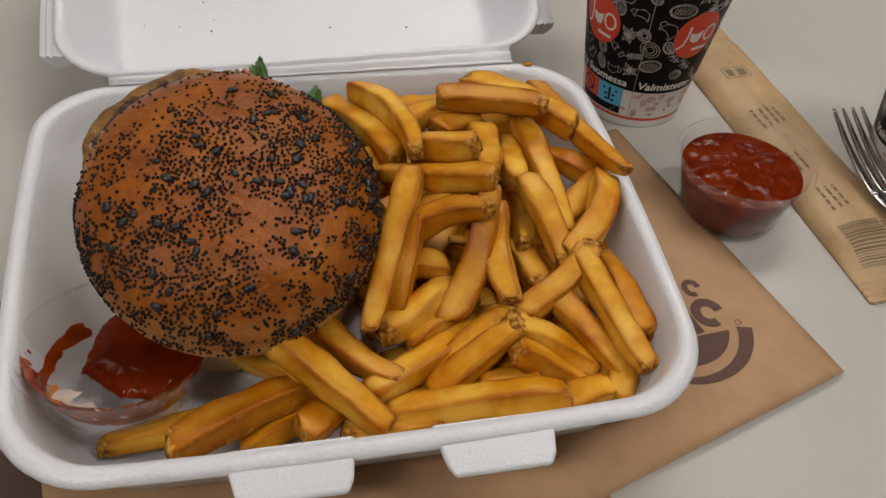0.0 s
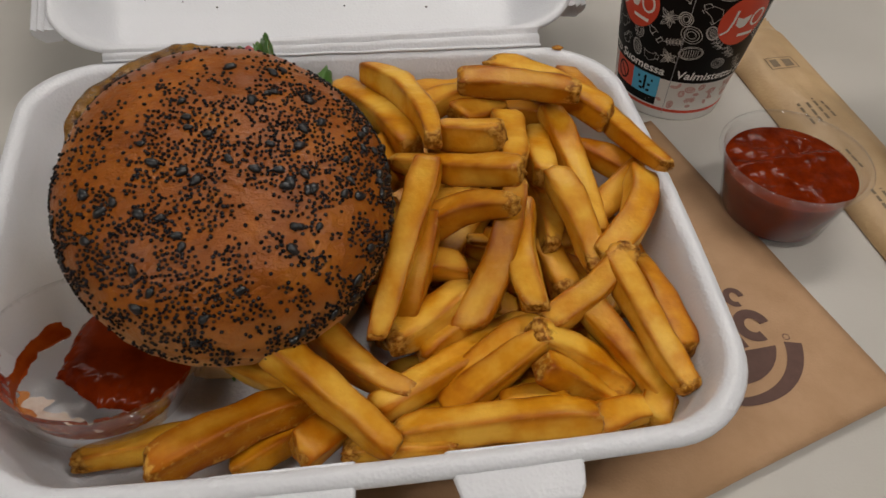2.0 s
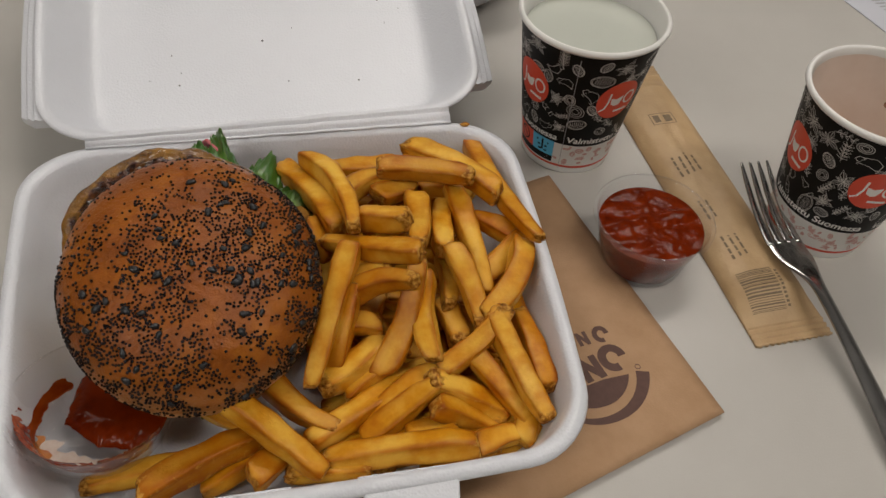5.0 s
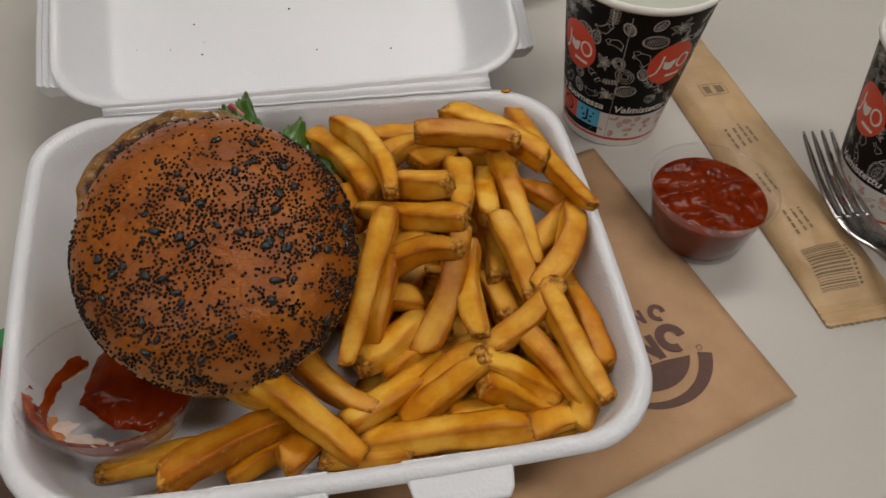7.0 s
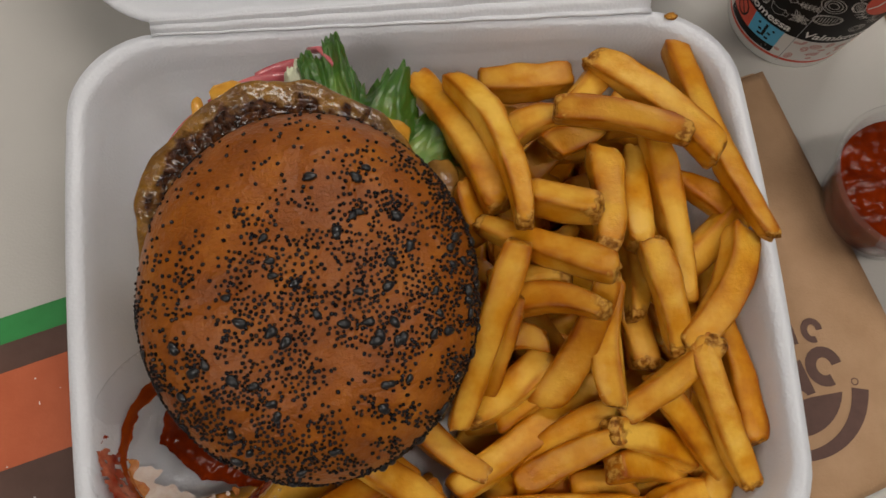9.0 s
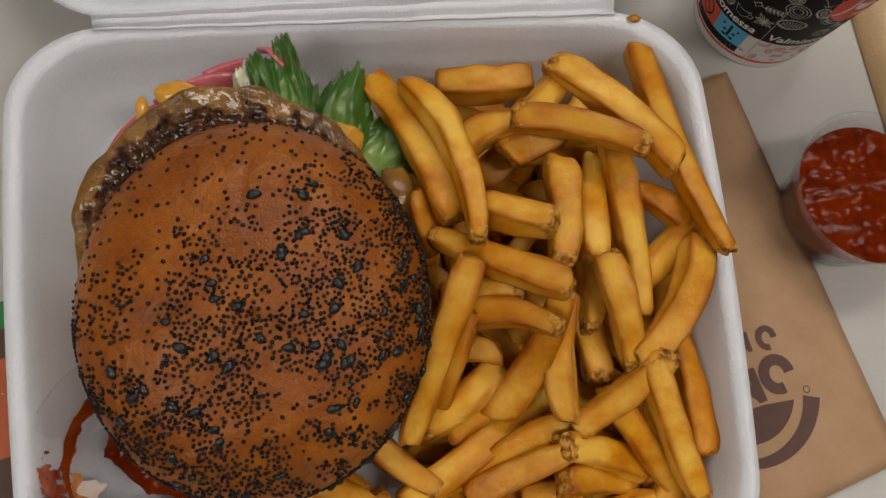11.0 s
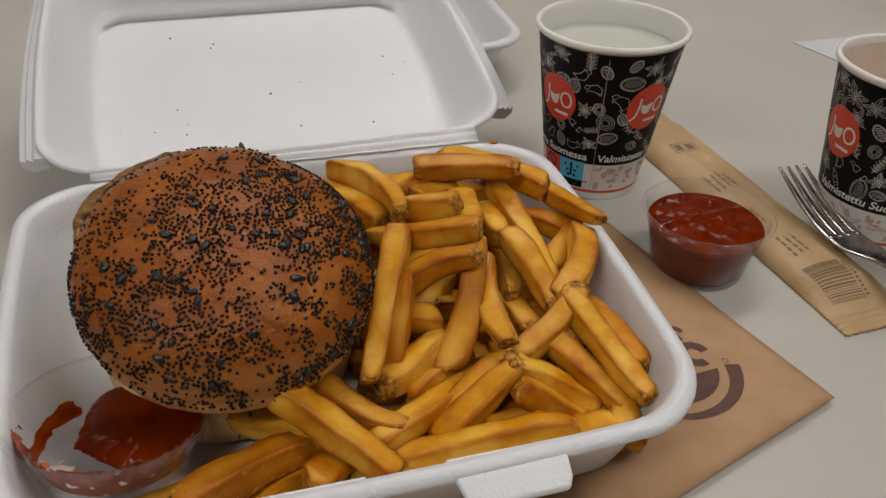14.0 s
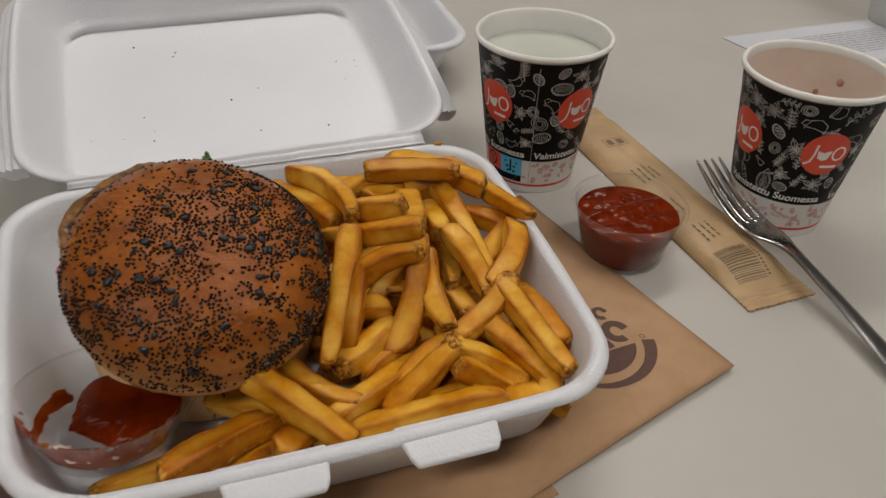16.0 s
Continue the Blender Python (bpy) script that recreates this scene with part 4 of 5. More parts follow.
# ---------------- sauce cups ----------------
def cup_wall(r0, r1, h, lip=0.0022):
    """Profile of a small clear tub of thin plastic with a rolled lip."""
    return [(0.001, 0.0012), (r0 * 0.9, 0.0010), (r0 - 0.001, 0.0002), (r0, 0.0), (r0 + 0.0005, 0.0006), (r0 + (r1 - r0) * 0.5, h * 0.5), (r1, h - 0.001), (r1 + lip * 0.25, h), (r1 + lip * 0.7, h + 0.0002), (r1 + lip, h - 0.0006), (r1 + lip, h - 0.0018)]


def build_sauce_cup():
    cup = root("sauce_cup", pose(0.1930, 0.0320, 0.0002))
    v, f = lathe(cup_wall(0.0225, 0.0300, 0.0335), 72, True)
    mesh_object("tub", v, f, CLEAR, cup, "clear plastic tub with rolled lip")
    rng = random.Random(3)
    prof = [(0.001, 0.0021), (0.0217, 0.0021), (0.0222, 0.003), (0.0258, 0.017), (0.0281, 0.0265)]
    n = 120
    rings = [[(r * math.cos(2 * math.pi * j / n), r * math.sin(2 * math.pi * j / n), z) for j in range(n)] for r, z in prof]
    for i, r in enumerate([0.0279, 0.0274] + [0.0274 * (1 - k / 34) for k in range(1, 34)] + [0.0003]):
        ring = []
        for j in range(n):
            a = 2 * math.pi * j / n
            x, y = r * math.cos(a), r * math.sin(a)
            ridge = 0.0016 * max(0.0, 1 - abs(y - 0.004 - 0.1 * x) / 0.004) * (r < 0.026)
            z = 0.0272 + 0.0011 * noise.noise(Vector((x * 95, y * 140, 2))) * min(1, (0.0285 - r) / 0.004) + 0.00036 * noise.noise(Vector((x * 330, y * 330, 5))) + ridge - 0.0008 * (r / 0.028) ** 2
            ring.append((x, y, z))
        rings.append(ring)
    v, f = loft(rings, True, True)
    mesh_object("ketchup", v, f, KETCHUP, cup, "thick lumpy red ketchup")
    tagged(cup, "small clear plastic cup full of ketchup, on the table", "sauce cup")


def build_used_cup():
    m = Matrix.Translation((-0.0786, -0.0458, 0.0233)) @ pose(0, 0, 0, 0, 5, 0) @ pose(0, 0, 0, -8.6, 0, 0)
    cup = root("used_sauce_cup", m)
    v, f = lathe(cup_wall(0.0260, 0.0322, 0.0182), 72, True)
    mesh_object("tub", v, f, CLEAR, cup, "clear plastic tub with ribbed lip")
    # ribs round the lip
    rib, faces = [], []
    for i in range(72):
        a = 2 * math.pi * (i + 0.5) / 72
        for r, z in ((0.0335, 0.0165), (0.0341, 0.0173), (0.0338, 0.0182)):
            for d in (-0.0004, 0.0004):
                rib.append((r * math.cos(a) - d * math.sin(a), r * math.sin(a) + d * math.cos(a), z))
        o = i * 6
        faces += [(o, o + 1, o + 3, o + 2), (o + 2, o + 3, o + 5, o + 4)]
    mesh_object("lip_ribs", rib, faces, CLEAR, cup)

    def film(name, inside, mat, label, lift):
        """A thin uneven film on the floor and wall of the tub where inside(a, s) is above zero; s runs from the middle to the lip."""
        N, S = 360, 130
        verts, idx, faces = [], {}, []
        for i in range(S + 1):
            s = i / S
            for j in range(N):
                a = 2 * math.pi * j / N
                edge = inside(a, s) + 0.05 * noise.noise(Vector((math.cos(a) * 5 * (0.3 + s), math.sin(a) * 5 * (0.3 + s), lift * 3000)))
                th = lift * min(1.0, max(0.0, edge) * 5) + 0.00015
                if s < 0.62:
                    r, z = 0.0248 * s / 0.62, 0.0019 + th
                else:
                    k = (s - 0.62) / 0.38
                    r, z = 0.0248 + 0.0058 * k - th * 0.9, 0.0019 + th * (1 - k) + 0.0152 * k
                verts.append((r * math.cos(a), r * math.sin(a), z))
                idx[i, j] = len(verts) - 1
        keep = []
        for i in range(S):
            for j in range(N):
                a, s = 2 * math.pi * (j + 0.5) / N, (i + 0.5) / S
                e = inside(a, s) + 0.05 * noise.noise(Vector((math.cos(a) * 5 * (0.3 + s), math.sin(a) * 5 * (0.3 + s), lift * 3000)))
                if e > 0:
                    k = (j + 1) % N
                    keep.append((idx[i, j], idx[i + 1, j], idx[i + 1, k], idx[i, k]))
        ob = mesh_object(name, verts, keep, mat, cup, label)
        bm = bmesh.new()
        bm.from_mesh(ob.data)
        bmesh.ops.delete(bm, geom=[x for x in bm.verts if not x.link_faces], context="VERTS")
        bm.to_mesh(ob.data)
        bm.free()
        return ob

    def wrap(a, c):
        return abs((a - c + math.pi) % (2 * math.pi) - math.pi)

    # the pool: a thick body of ketchup with a level top, thinning out to the left
    N, S = 320, 90
    verts, idx, faces = [], {}, []

    def depth_at(x, y):
        e = min((y + 0.50 + 0.20 * x - 0.75 * max(0.0, -x)) * 2.2, (x + 0.56 - 0.12 * y) * 2.6) + 0.10 * noise.noise(Vector((x * 4, y * 4, 4))) + 0.05 * noise.noise(Vector((x * 13, y * 13, 2)))
        return e

    for i in range(S + 1):
        for j in range(N):
            a, q = 2 * math.pi * j / N, i / S
            x, y = q * math.cos(a), q * math.sin(a)
            e = max(0.0, min(1.0, depth_at(x, y)))
            z = 0.0021 + (0.0052 + 0.002 * x) * math.sin(e * math.pi / 2) ** 0.7
            r = q * (0.0247 + 0.0055 * z / 0.0180)
            verts.append((r * math.cos(a), r * math.sin(a), z))
            idx[i, j] = len(verts) - 1
    for i in range(S):
        for j in range(N):
            a, q = 2 * math.pi * (j + 0.5) / N, (i + 0.5) / S
            if depth_at(q * math.cos(a), q * math.sin(a)) > 0:
                faces.append((idx[i, j], idx[i + 1, j], idx[i + 1, (j + 1) % N], idx[i, (j + 1) % N]))
    mesh_object("ketchup_pool", verts, faces, KETCHUP_THIN, cup, "dark red leftover ketchup pool")
    rough = lambda a, s, k, w: w * noise.noise(Vector((math.cos(a) * k * (0.3 + s), math.sin(a) * k * (0.3 + s), k)))
    film("ketchup_smear", lambda a, s: min(0.062 + 0.012 * math.cos(a * 2 + 2.4) - abs(s - 0.68), (1.95 - wrap(a, radians(238))) * 0.16) + rough(a, s, 9, 0.022), KETCHUP_FILM, "thin ketchup smear on the tub wall", 0.0006)
    film("ketchup_trace", lambda a, s: min(0.040 - abs(s - 0.66), (0.70 - wrap(a, radians(318))) * 0.3) + rough(a, s, 11, 0.02), KETCHUP_FILM, "thin ketchup smear on the tub wall", 0.0006)
    film("dressing_residue", lambda a, s: min(0.085 - abs(s - 0.50), (0.80 - wrap(a, radians(245))) * 0.35) + rough(a, s, 7, 0.10), DRESSING, "pale creamy dressing leftovers", 0.0012)
    film("dressing_tint", lambda a, s: min(0.06 - abs(s - 0.585), (0.95 - wrap(a, radians(250))) * 0.35) + rough(a, s, 10, 0.08), DRESSING_ORANGE, "orange-tinted dressing leftovers", 0.0007)
    film("dressing_streak", lambda a, s: min(0.13 - abs(s - 0.87), (1.25 - wrap(a, radians(258))) * 0.4) + rough(a, s, 12, 0.14), DRESSING_PINK, "pinkish creamy streak on the tub wall", 0.0007)
    tagged(cup, "used clear sauce cup with ketchup and dressing leftovers", "sauce cup")


build_sauce_cup()
build_used_cup()


# ---------------- paper cups ----------------
CUP_H, CUP_R0, CUP_R1 = 0.0960, 0.0272, 0.0396


def cone(a, z, lift=0.0):
    """A place on a cup's outside: angle in degrees, height, and lift off the paper."""
    r = CUP_R0 + 0.0001 + (CUP_R1 - CUP_R0 - 0.0001) * (z - 0.001) / (CUP_H - 0.0045) + lift
    return (r * math.cos(radians(a)), r * math.sin(radians(a)), z)


def band(z0, z1, lift, a0=0.0, a1=360.0, n=96):
    verts, faces = [], []
    for i in range(n + 1):
        a = a0 + (a1 - a0) * i / n
        verts += [cone(a, z0, lift), cone(a, z1, lift)]
    for i in range(n):
        faces.append((2 * i, 2 * i + 2, 2 * i + 3, 2 * i + 1))
    return verts, faces


def print_ribbons(lines, lift, width):
    """Drawn lines, each a list of (angle, height), as narrow ribbons lying on the cup."""
    verts, faces = [], []
    k = math.degrees(1 / 0.0335)
    for line in lines:
        o = len(verts)
        for i, (a, z) in enumerate(line):
            b, c = line[max(i - 1, 0)], line[min(i + 1, len(line) - 1)]
            tx, tz = (c[0] - b[0]) / k, c[1] - b[1]
            n = math.hypot(tx, tz) or 1
            dx, dz = -tz / n * width / 2, tx / n * width / 2
            verts += [cone(a + dx * k, z + dz, lift), cone(a - dx * k, z - dz, lift)]
        for i in range(len(line) - 1):
            faces.append((o + 2 * i, o + 2 * i + 1, o + 2 * i + 3, o + 2 * i + 2))
    return verts, faces


def patch(shape, a, z, lift):
    """A filled outline of (metres along, metres up) round (angle, height)."""
    k = math.degrees(1 / 0.0335)
    n, rings = len(shape), 7
    verts = [cone(a, z, lift)] + [cone(a + x * k * q / rings, z + y * q / rings, lift) for q in range(1, rings + 1) for x, y in shape]
    faces = [(0, 1 + i, 1 + (i + 1) % n) for i in range(n)]
    for q in range(rings - 1):
        o = 1 + q * n
        faces += [(o + i, o + n + i, o + n + (i + 1) % n, o + (i + 1) % n) for i in range(n)]
    return verts, faces


def disc(rx, ry, n=40, turn=0.0):
    return [(rx * math.cos(t) * math.cos(turn) - ry * math.sin(t) * math.sin(turn), rx * math.cos(t) * math.sin(turn) + ry * math.sin(t) * math.cos(turn)) for t in [2 * math.pi * i / n for i in range(n)]]


def doodles(rng, z0, z1, count, size, avoid):
    """Chalk drawings of rings, onions, leaves, sprigs, bottles and mugs."""
    lines = []
    k = math.degrees(1 / 0.0335)
    placed = []
    for _ in range(count * 12):
        if len(placed) >= count:
            break
        a, z, s = rng.uniform(0, 360), rng.uniform(z0, z1), size * rng.uniform(0.7, 1.25)
        near = any(math.hypot(((a - b + 180) % 360 - 180) / k, z - y) < (s + q) * 0.48 for b, y, q in placed + avoid)
        if near:
            continue
        placed.append((a, z, s))
        turn, kind = rng.uniform(0, math.pi), rng.choice((0, 0, 1, 1, 2, 3, 4, 5, 5, 6, 6))

        def put(pts):
            c, n = math.cos(turn), math.sin(turn)
            lines.append([(a + (x * c - y * n) * k, z + x * n + y * c) for x, y in pts])

        if kind == 0:
            for q in (1.0, 0.72, 0.42):
                put([(x, y) for x, y in disc(s * 0.5 * q, s * 0.4 * q, 20)] + [(s * 0.5 * q, 0)])
        elif kind == 6:
            for b in range(7):
                t = 2 * math.pi * b / 7
                c, n, l = math.cos(t), math.sin(t), s * (0.62 + 0.18 * math.sin(b * 2.3))
                put([(0, 0), (c * l * 0.5 - n * l * 0.22, n * l * 0.5 + c * l * 0.22), (c * l, n * l), (c * l * 0.55 + n * l * 0.18, n * l * 0.55 - c * l * 0.18), (0, 0)])
                put([(c * l * 0.2, n * l * 0.2), (c * l * 0.85, n * l * 0.85)])
        elif kind == 1:
            put(disc(s * 0.55, s * 0.36, 22) + [(s * 0.55, 0)])
            put([(x * 0.9, y * 0.82) for x, y in disc(s * 0.55, s * 0.36, 22)] + [(s * 0.495, 0)])
            for b in range(-3, 4):
                h = 0.27 * math.sqrt(1 - (b / 4.2) ** 2) * s
                put([(b * s * 0.11 - 0.05 * s, -h * 0.8), (b * s * 0.11, 0), (b * s * 0.11 + 0.02 * s, h * 0.7)])
        elif kind == 2:
            put([(s * (-0.62 + 0.155 * b), s * 0.16 * math.sin(b * 0.42)) for b in range(9)])
            for b in range(1, 8):
                x, y, d = s * (-0.62 + 0.155 * b), s * 0.16 * math.sin(b * 0.42), (1 if b % 2 else -1)
                put([(x, y), (x + s * 0.02, y + d * s * 0.15), (x + s * 0.16, y + d * s * 0.30), (x + s * 0.17, y + d * s * 0.14), (x, y)])
        elif kind == 3:
            put([(-s * 0.6, 0), (s * 0.6, 0.1 * s)])
            for b in range(-2, 3):
                x = b * s * 0.22
                put([(x, 0), (x + s * 0.12, s * 0.28), (x + s * 0.26, s * 0.16), (x, 0)])
                put([(x, 0), (x + s * 0.12, -s * 0.26), (x + s * 0.26, -s * 0.12), (x, 0)])
        elif kind == 4:
            put([(-s * 0.6, -s * 0.18), (s * 0.2, -s * 0.18), (s * 0.35, -s * 0.07), (s * 0.62, -s * 0.07), (s * 0.62, s * 0.07), (s * 0.35, s * 0.07), (s * 0.2, s * 0.18), (-s * 0.6, s * 0.18), (-s * 0.6, -s * 0.18)])
            put([(-s * 0.4, -s * 0.18), (-s * 0.4, s * 0.18)])
            put([(0.0, -s * 0.18), (0.0, s * 0.18)])
        else:
            put([(-s * 0.45, s * 0.3), (-s * 0.35, -s * 0.2), (0, -s * 0.38), (s * 0.35, -s * 0.2), (s * 0.45, s * 0.3), (-s * 0.45, s * 0.3)])
            put([(s * 0.42, s * 0.2), (s * 0.65, s * 0.12), (s * 0.58, -s * 0.12), (s * 0.36, -s * 0.14)])
            put([(-s * 0.4, s * 0.22), (0, s * 0.14), (s * 0.4, s * 0.22)])
    return lines


def word_on_cup(text, a0, z, height, lift, material, parent, slope=0.0):
    """Raised print of words bent round the cup, starting at the angle a0."""
    cu = bpy.data.curves.new("words", "FONT")
    cu.body, cu.size, cu.shear, cu.offset = text, height * 1.45, 0.12, 0.00012
    tmp = bpy.data.objects.new("words", cu)
    scene.collection.objects.link(tmp)
    bpy.context.view_layer.update()
    me = bpy.data.meshes.new_from_object(tmp.evaluated_get(bpy.context.evaluated_depsgraph_get()))
    bpy.data.objects.remove(tmp)
    k = math.degrees(1 / 0.0300)
    for v in me.vertices:
        v.co = cone(a0 + v.co.x * k, z + v.co.y + slope * v.co.x, lift)
    me.materials.clear()
    me.materials.append(material)
    ob = new("lettering", me)
    ob.parent = parent
    ob["label"] = "white printed words"
    return ob


def paper_cup(x, y, logos, texts, seed, drink, fill, label, square=None, seam=None):
    cup = root("paper_cup", pose(x, y, 0.0002))
    prof = [(CUP_R0 - 0.002, 0.003), (CUP_R0 - 0.001, 0.0), (CUP_R0, 0.0), (CUP_R0 + 0.0001, 0.001), (CUP_R1, CUP_H - 0.0035), (CUP_R1 + 0.0012, CUP_H - 0.0036), (CUP_R1 + 0.0021, CUP_H - 0.0026), (CUP_R1 + 0.0022, CUP_H - 0.0012), (CUP_R1 + 0.0012, CUP_H - 0.0001), (CUP_R1 + 0.0001, CUP_H - 0.0001), (CUP_R1 - 0.0006, CUP_H - 0.001), (CUP_R1 - 0.0011, CUP_H - 0.004), (CUP_R0 - 0.0006, 0.006), (0.001, 0.006)]
    v, f = lathe(prof, 96, False, True)
    mesh_object("body", v, f, CUP_WHITE, cup, "white coated paper body with rolled rim")
    # printed bands
    v, f = band(0.0245, CUP_H - 0.0045, 0.00012)
    mesh_object("black_band", v, f, CUP_BLACK, cup, "black printed band")
    v, f = band(0.0050, 0.0068, 0.00012)
    mesh_object("red_ring", v, f, CUP_RED, cup, "thin red printed ring")
    rng = random.Random(seed)
    avoid = [(a, 0.060, 0.0205) for a in logos]
    v, f = print_ribbons(doodles(rng, 0.0345, 0.088, 300, 0.0096, avoid), 0.0002, 0.00032)
    mesh_object("food_print", v, f, CUP_LINE, cup, "white line drawings of food")
    v, f = print_ribbons(doodles(rng, 0.0095, 0.0225, 60, 0.0042, []), 0.0002, 0.00045)
    for _ in range(70):
        pv, pf = patch(disc(rng.uniform(0.0010, 0.0019), rng.uniform(0.0007, 0.0012), 12, rng.uniform(0, 3)), rng.uniform(0, 360), rng.uniform(0.0092, 0.0228), 0.00022)
        f += [tuple(i + len(v) for i in q) for q in pf]
        v += pv
    mesh_object("pink_print", v, f, CUP_PINK, cup, "pale red line drawings")
    for a in logos:
        v, f = patch(disc(0.0124, 0.0136), a, 0.0605, 0.0003)
        badge = mesh_object("badge", v, f, CUP_RED, cup, "round orange-red badge with a white cup sign")
        bowl = [(-0.0042, 0.0022), (-0.0036, -0.0022), (-0.001, -0.0040), (0.0014, -0.0034), (0.0026, 0.0), (0.0028, 0.0028), (-0.001, 0.0012)]
        v, f = patch(bowl, a - 1, 0.0605, 0.00042)
        mesh_object("cup_sign", v, f, CUP_WHITE, badge)
        k = math.degrees(1 / 0.0335)
        ring = [(a + (0.0066 + 0.0032 * math.cos(t)) * k, 0.061 + 0.0042 * math.sin(t)) for t in [2 * math.pi * i / 22 for i in range(23)]]
        hook = [(a - 0.0056 * k, 0.0665), (a - 0.0060 * k, 0.060), (a - 0.0072 * k, 0.0555), (a - 0.0100 * k, 0.0535)]
        bar = [(a + (-0.0010 + 0.0010 * i) * k, 0.0525) for i in range(10)]
        for line, w in ((ring, 0.0011), (hook, 0.0011), (bar, 0.0017)):
            v, f = print_ribbons([line], 0.00042, w)
            mesh_object("badge_line", v, f, CUP_WHITE, badge)
    for a0 in texts:
        word_on_cup("Valmistettu Suomessa", a0, 0.0268, 0.0044, 0.00022, CUP_WHITE, cup)
    if square:
        a0, a1 = square
        mid = (a0 + a1) / 2
        for nm, p, q, z0, z1, mat in (("red_square", a0, mid, 0.0125, 0.0250, CUP_RED), ("blue_square", mid, a1, 0.0125, 0.0250, CUP_BLUE), ("black_strip", a0, a1, 0.0078, 0.0125, CUP_BLACK)):
            v, f = band(z0, z1, 0.0003, p, q, 12)
            mesh_object(nm, v, f, mat, cup)
        k = math.degrees(1 / 0.029)
        c = a0 + (mid - a0) / 2
        ring = [(c + 0.0036 * math.cos(t) * k, 0.0190 + 0.0045 * math.sin(t)) for t in [2 * math.pi * i / 24 for i in range(25)]]
        v, f = print_ribbons([ring, [(c - 0.0026 * k, 0.0222), (c + 0.0026 * k, 0.0158)]], 0.00042, 0.0010)
        mesh_object("ban_sign", v, f, CUP_BLACK, cup)
        c = mid + (a1 - mid) / 2
        v, f = print_ribbons([[(c - 0.004 * k, 0.0215), (c + 0.004 * k, 0.0215)], [(c, 0.0235), (c, 0.0150)], [(c - 0.0026 * k, 0.0150), (c + 0.003 * k, 0.0150)], [(c - 0.003 * k, 0.0180), (c + 0.003 * k, 0.0185)]], 0.00042, 0.0014)
        mesh_object("figure_sign", v, f, CUP_BLACK, cup)
        v, f = print_ribbons([[(a0 + 4, 0.0110), (a1 - 6, 0.0110)], [(a0 + 4, 0.0093), (a1 - 9, 0.0093)]], 0.00042, 0.0007)
        mesh_object("small_print", v, f, CUP_LINE, cup)
    if seam is not None:
        v, f = print_ribbons([[(seam, 0.004 + 0.085 * i / 12) for i in range(13)]], 0.00045, 0.0003)
        mesh_object("seam", v, f, PRINT_GREY, cup)
    # the drink
    r = CUP_R0 + (CUP_R1 - CUP_R0) * fill / CUP_H - 0.0012
    prof = [(0.001, fill), (r * 0.6, fill), (r * 0.95, fill + 0.0001), (r, fill + 0.0008)]
    v, f = lathe(prof, 64, True)
    mesh_object("drink", v, [tuple(reversed(q)) for q in f], drink, cup)
    tagged(cup, label, "paper cup", "paper cups")
    return cup


paper_cup(0.1778, 0.129, (199, 286, 20, 108), (246, 128, 8), 4, WATER, 0.082, "black printed paper cup of cloudy water, red badges", (178, 234), 243.5)
cocoa_cup = paper_cup(0.3065, 0.0435, (174, 253, 345, 75), (160, 280, 40), 8, COCOA, 0.030, "black printed paper cup with cocoa leftovers inside")


def cocoa_marks():
    """The cocoa film on the inner wall and two drips."""
    r = lambda z: CUP_R0 + (CUP_R1 - CUP_R0) * z / CUP_H - 0.0014
    verts, faces = [], []
    n, m = 80, 10
    for i in range(m + 1):
        for j in range(n):
            a = 2 * math.pi * j / n
            top = 0.0918 + 0.0008 * noise.noise(Vector((math.cos(a) * 2, math.sin(a) * 2, 3)))
            z = 0.031 + (top - 0.031) * i / m
            verts.append((r(z) * math.cos(a), r(z) * math.sin(a), z))
    for i in range(m):
        for j in range(n):
            k = (j + 1) % n
            faces.append((i * n + j, (i + 1) * n + j, (i + 1) * n + k, i * n + k))
    mesh_object("cocoa_film", verts, faces, COCOA_FILM, cocoa_cup, "thin dried cocoa film inside")
    for a, z, s in ((41, 0.068, 0.0022), (22, 0.077, 0.0026)):
        v, f = ico(np.array((s, s, s * 1.1)), 2)
        q = Vector(((r(z) - 0.0003) * math.cos(radians(a)), (r(z) - 0.0003) * math.sin(radians(a)), z))
        mesh_object("cocoa_drip", [q + Vector(p) * 0.8 for p in v], f.tolist(), COCOA, cocoa_cup)


cocoa_marks()


# ---------------- paper bag, placemat, cutlery pack, fork ----------------

def bag_place(u, v, z=0.0):
    """u metres along the near edge from the tip, v metres in from it."""
    e1, e2 = Vector((-0.951, -0.309, 0)), Vector((-0.232, 0.973, 0))
    return Vector((0.1988, -0.0692, 0.0)) + e1 * u + e2 * v + Vector((0, 0, z))


def bag_top(u, v):
    edge = min(u, v, 0.173 - v)
    puff = 0.0016 * min(1.0, max(0.0, edge) / 0.012)
    return 0.0030 + puff + 0.0006 * noise.noise(Vector((u * 14, v * 14, 1.3))) + 0.0004 * noise.noise(Vector((u * 60, v * 30, 4.0)))


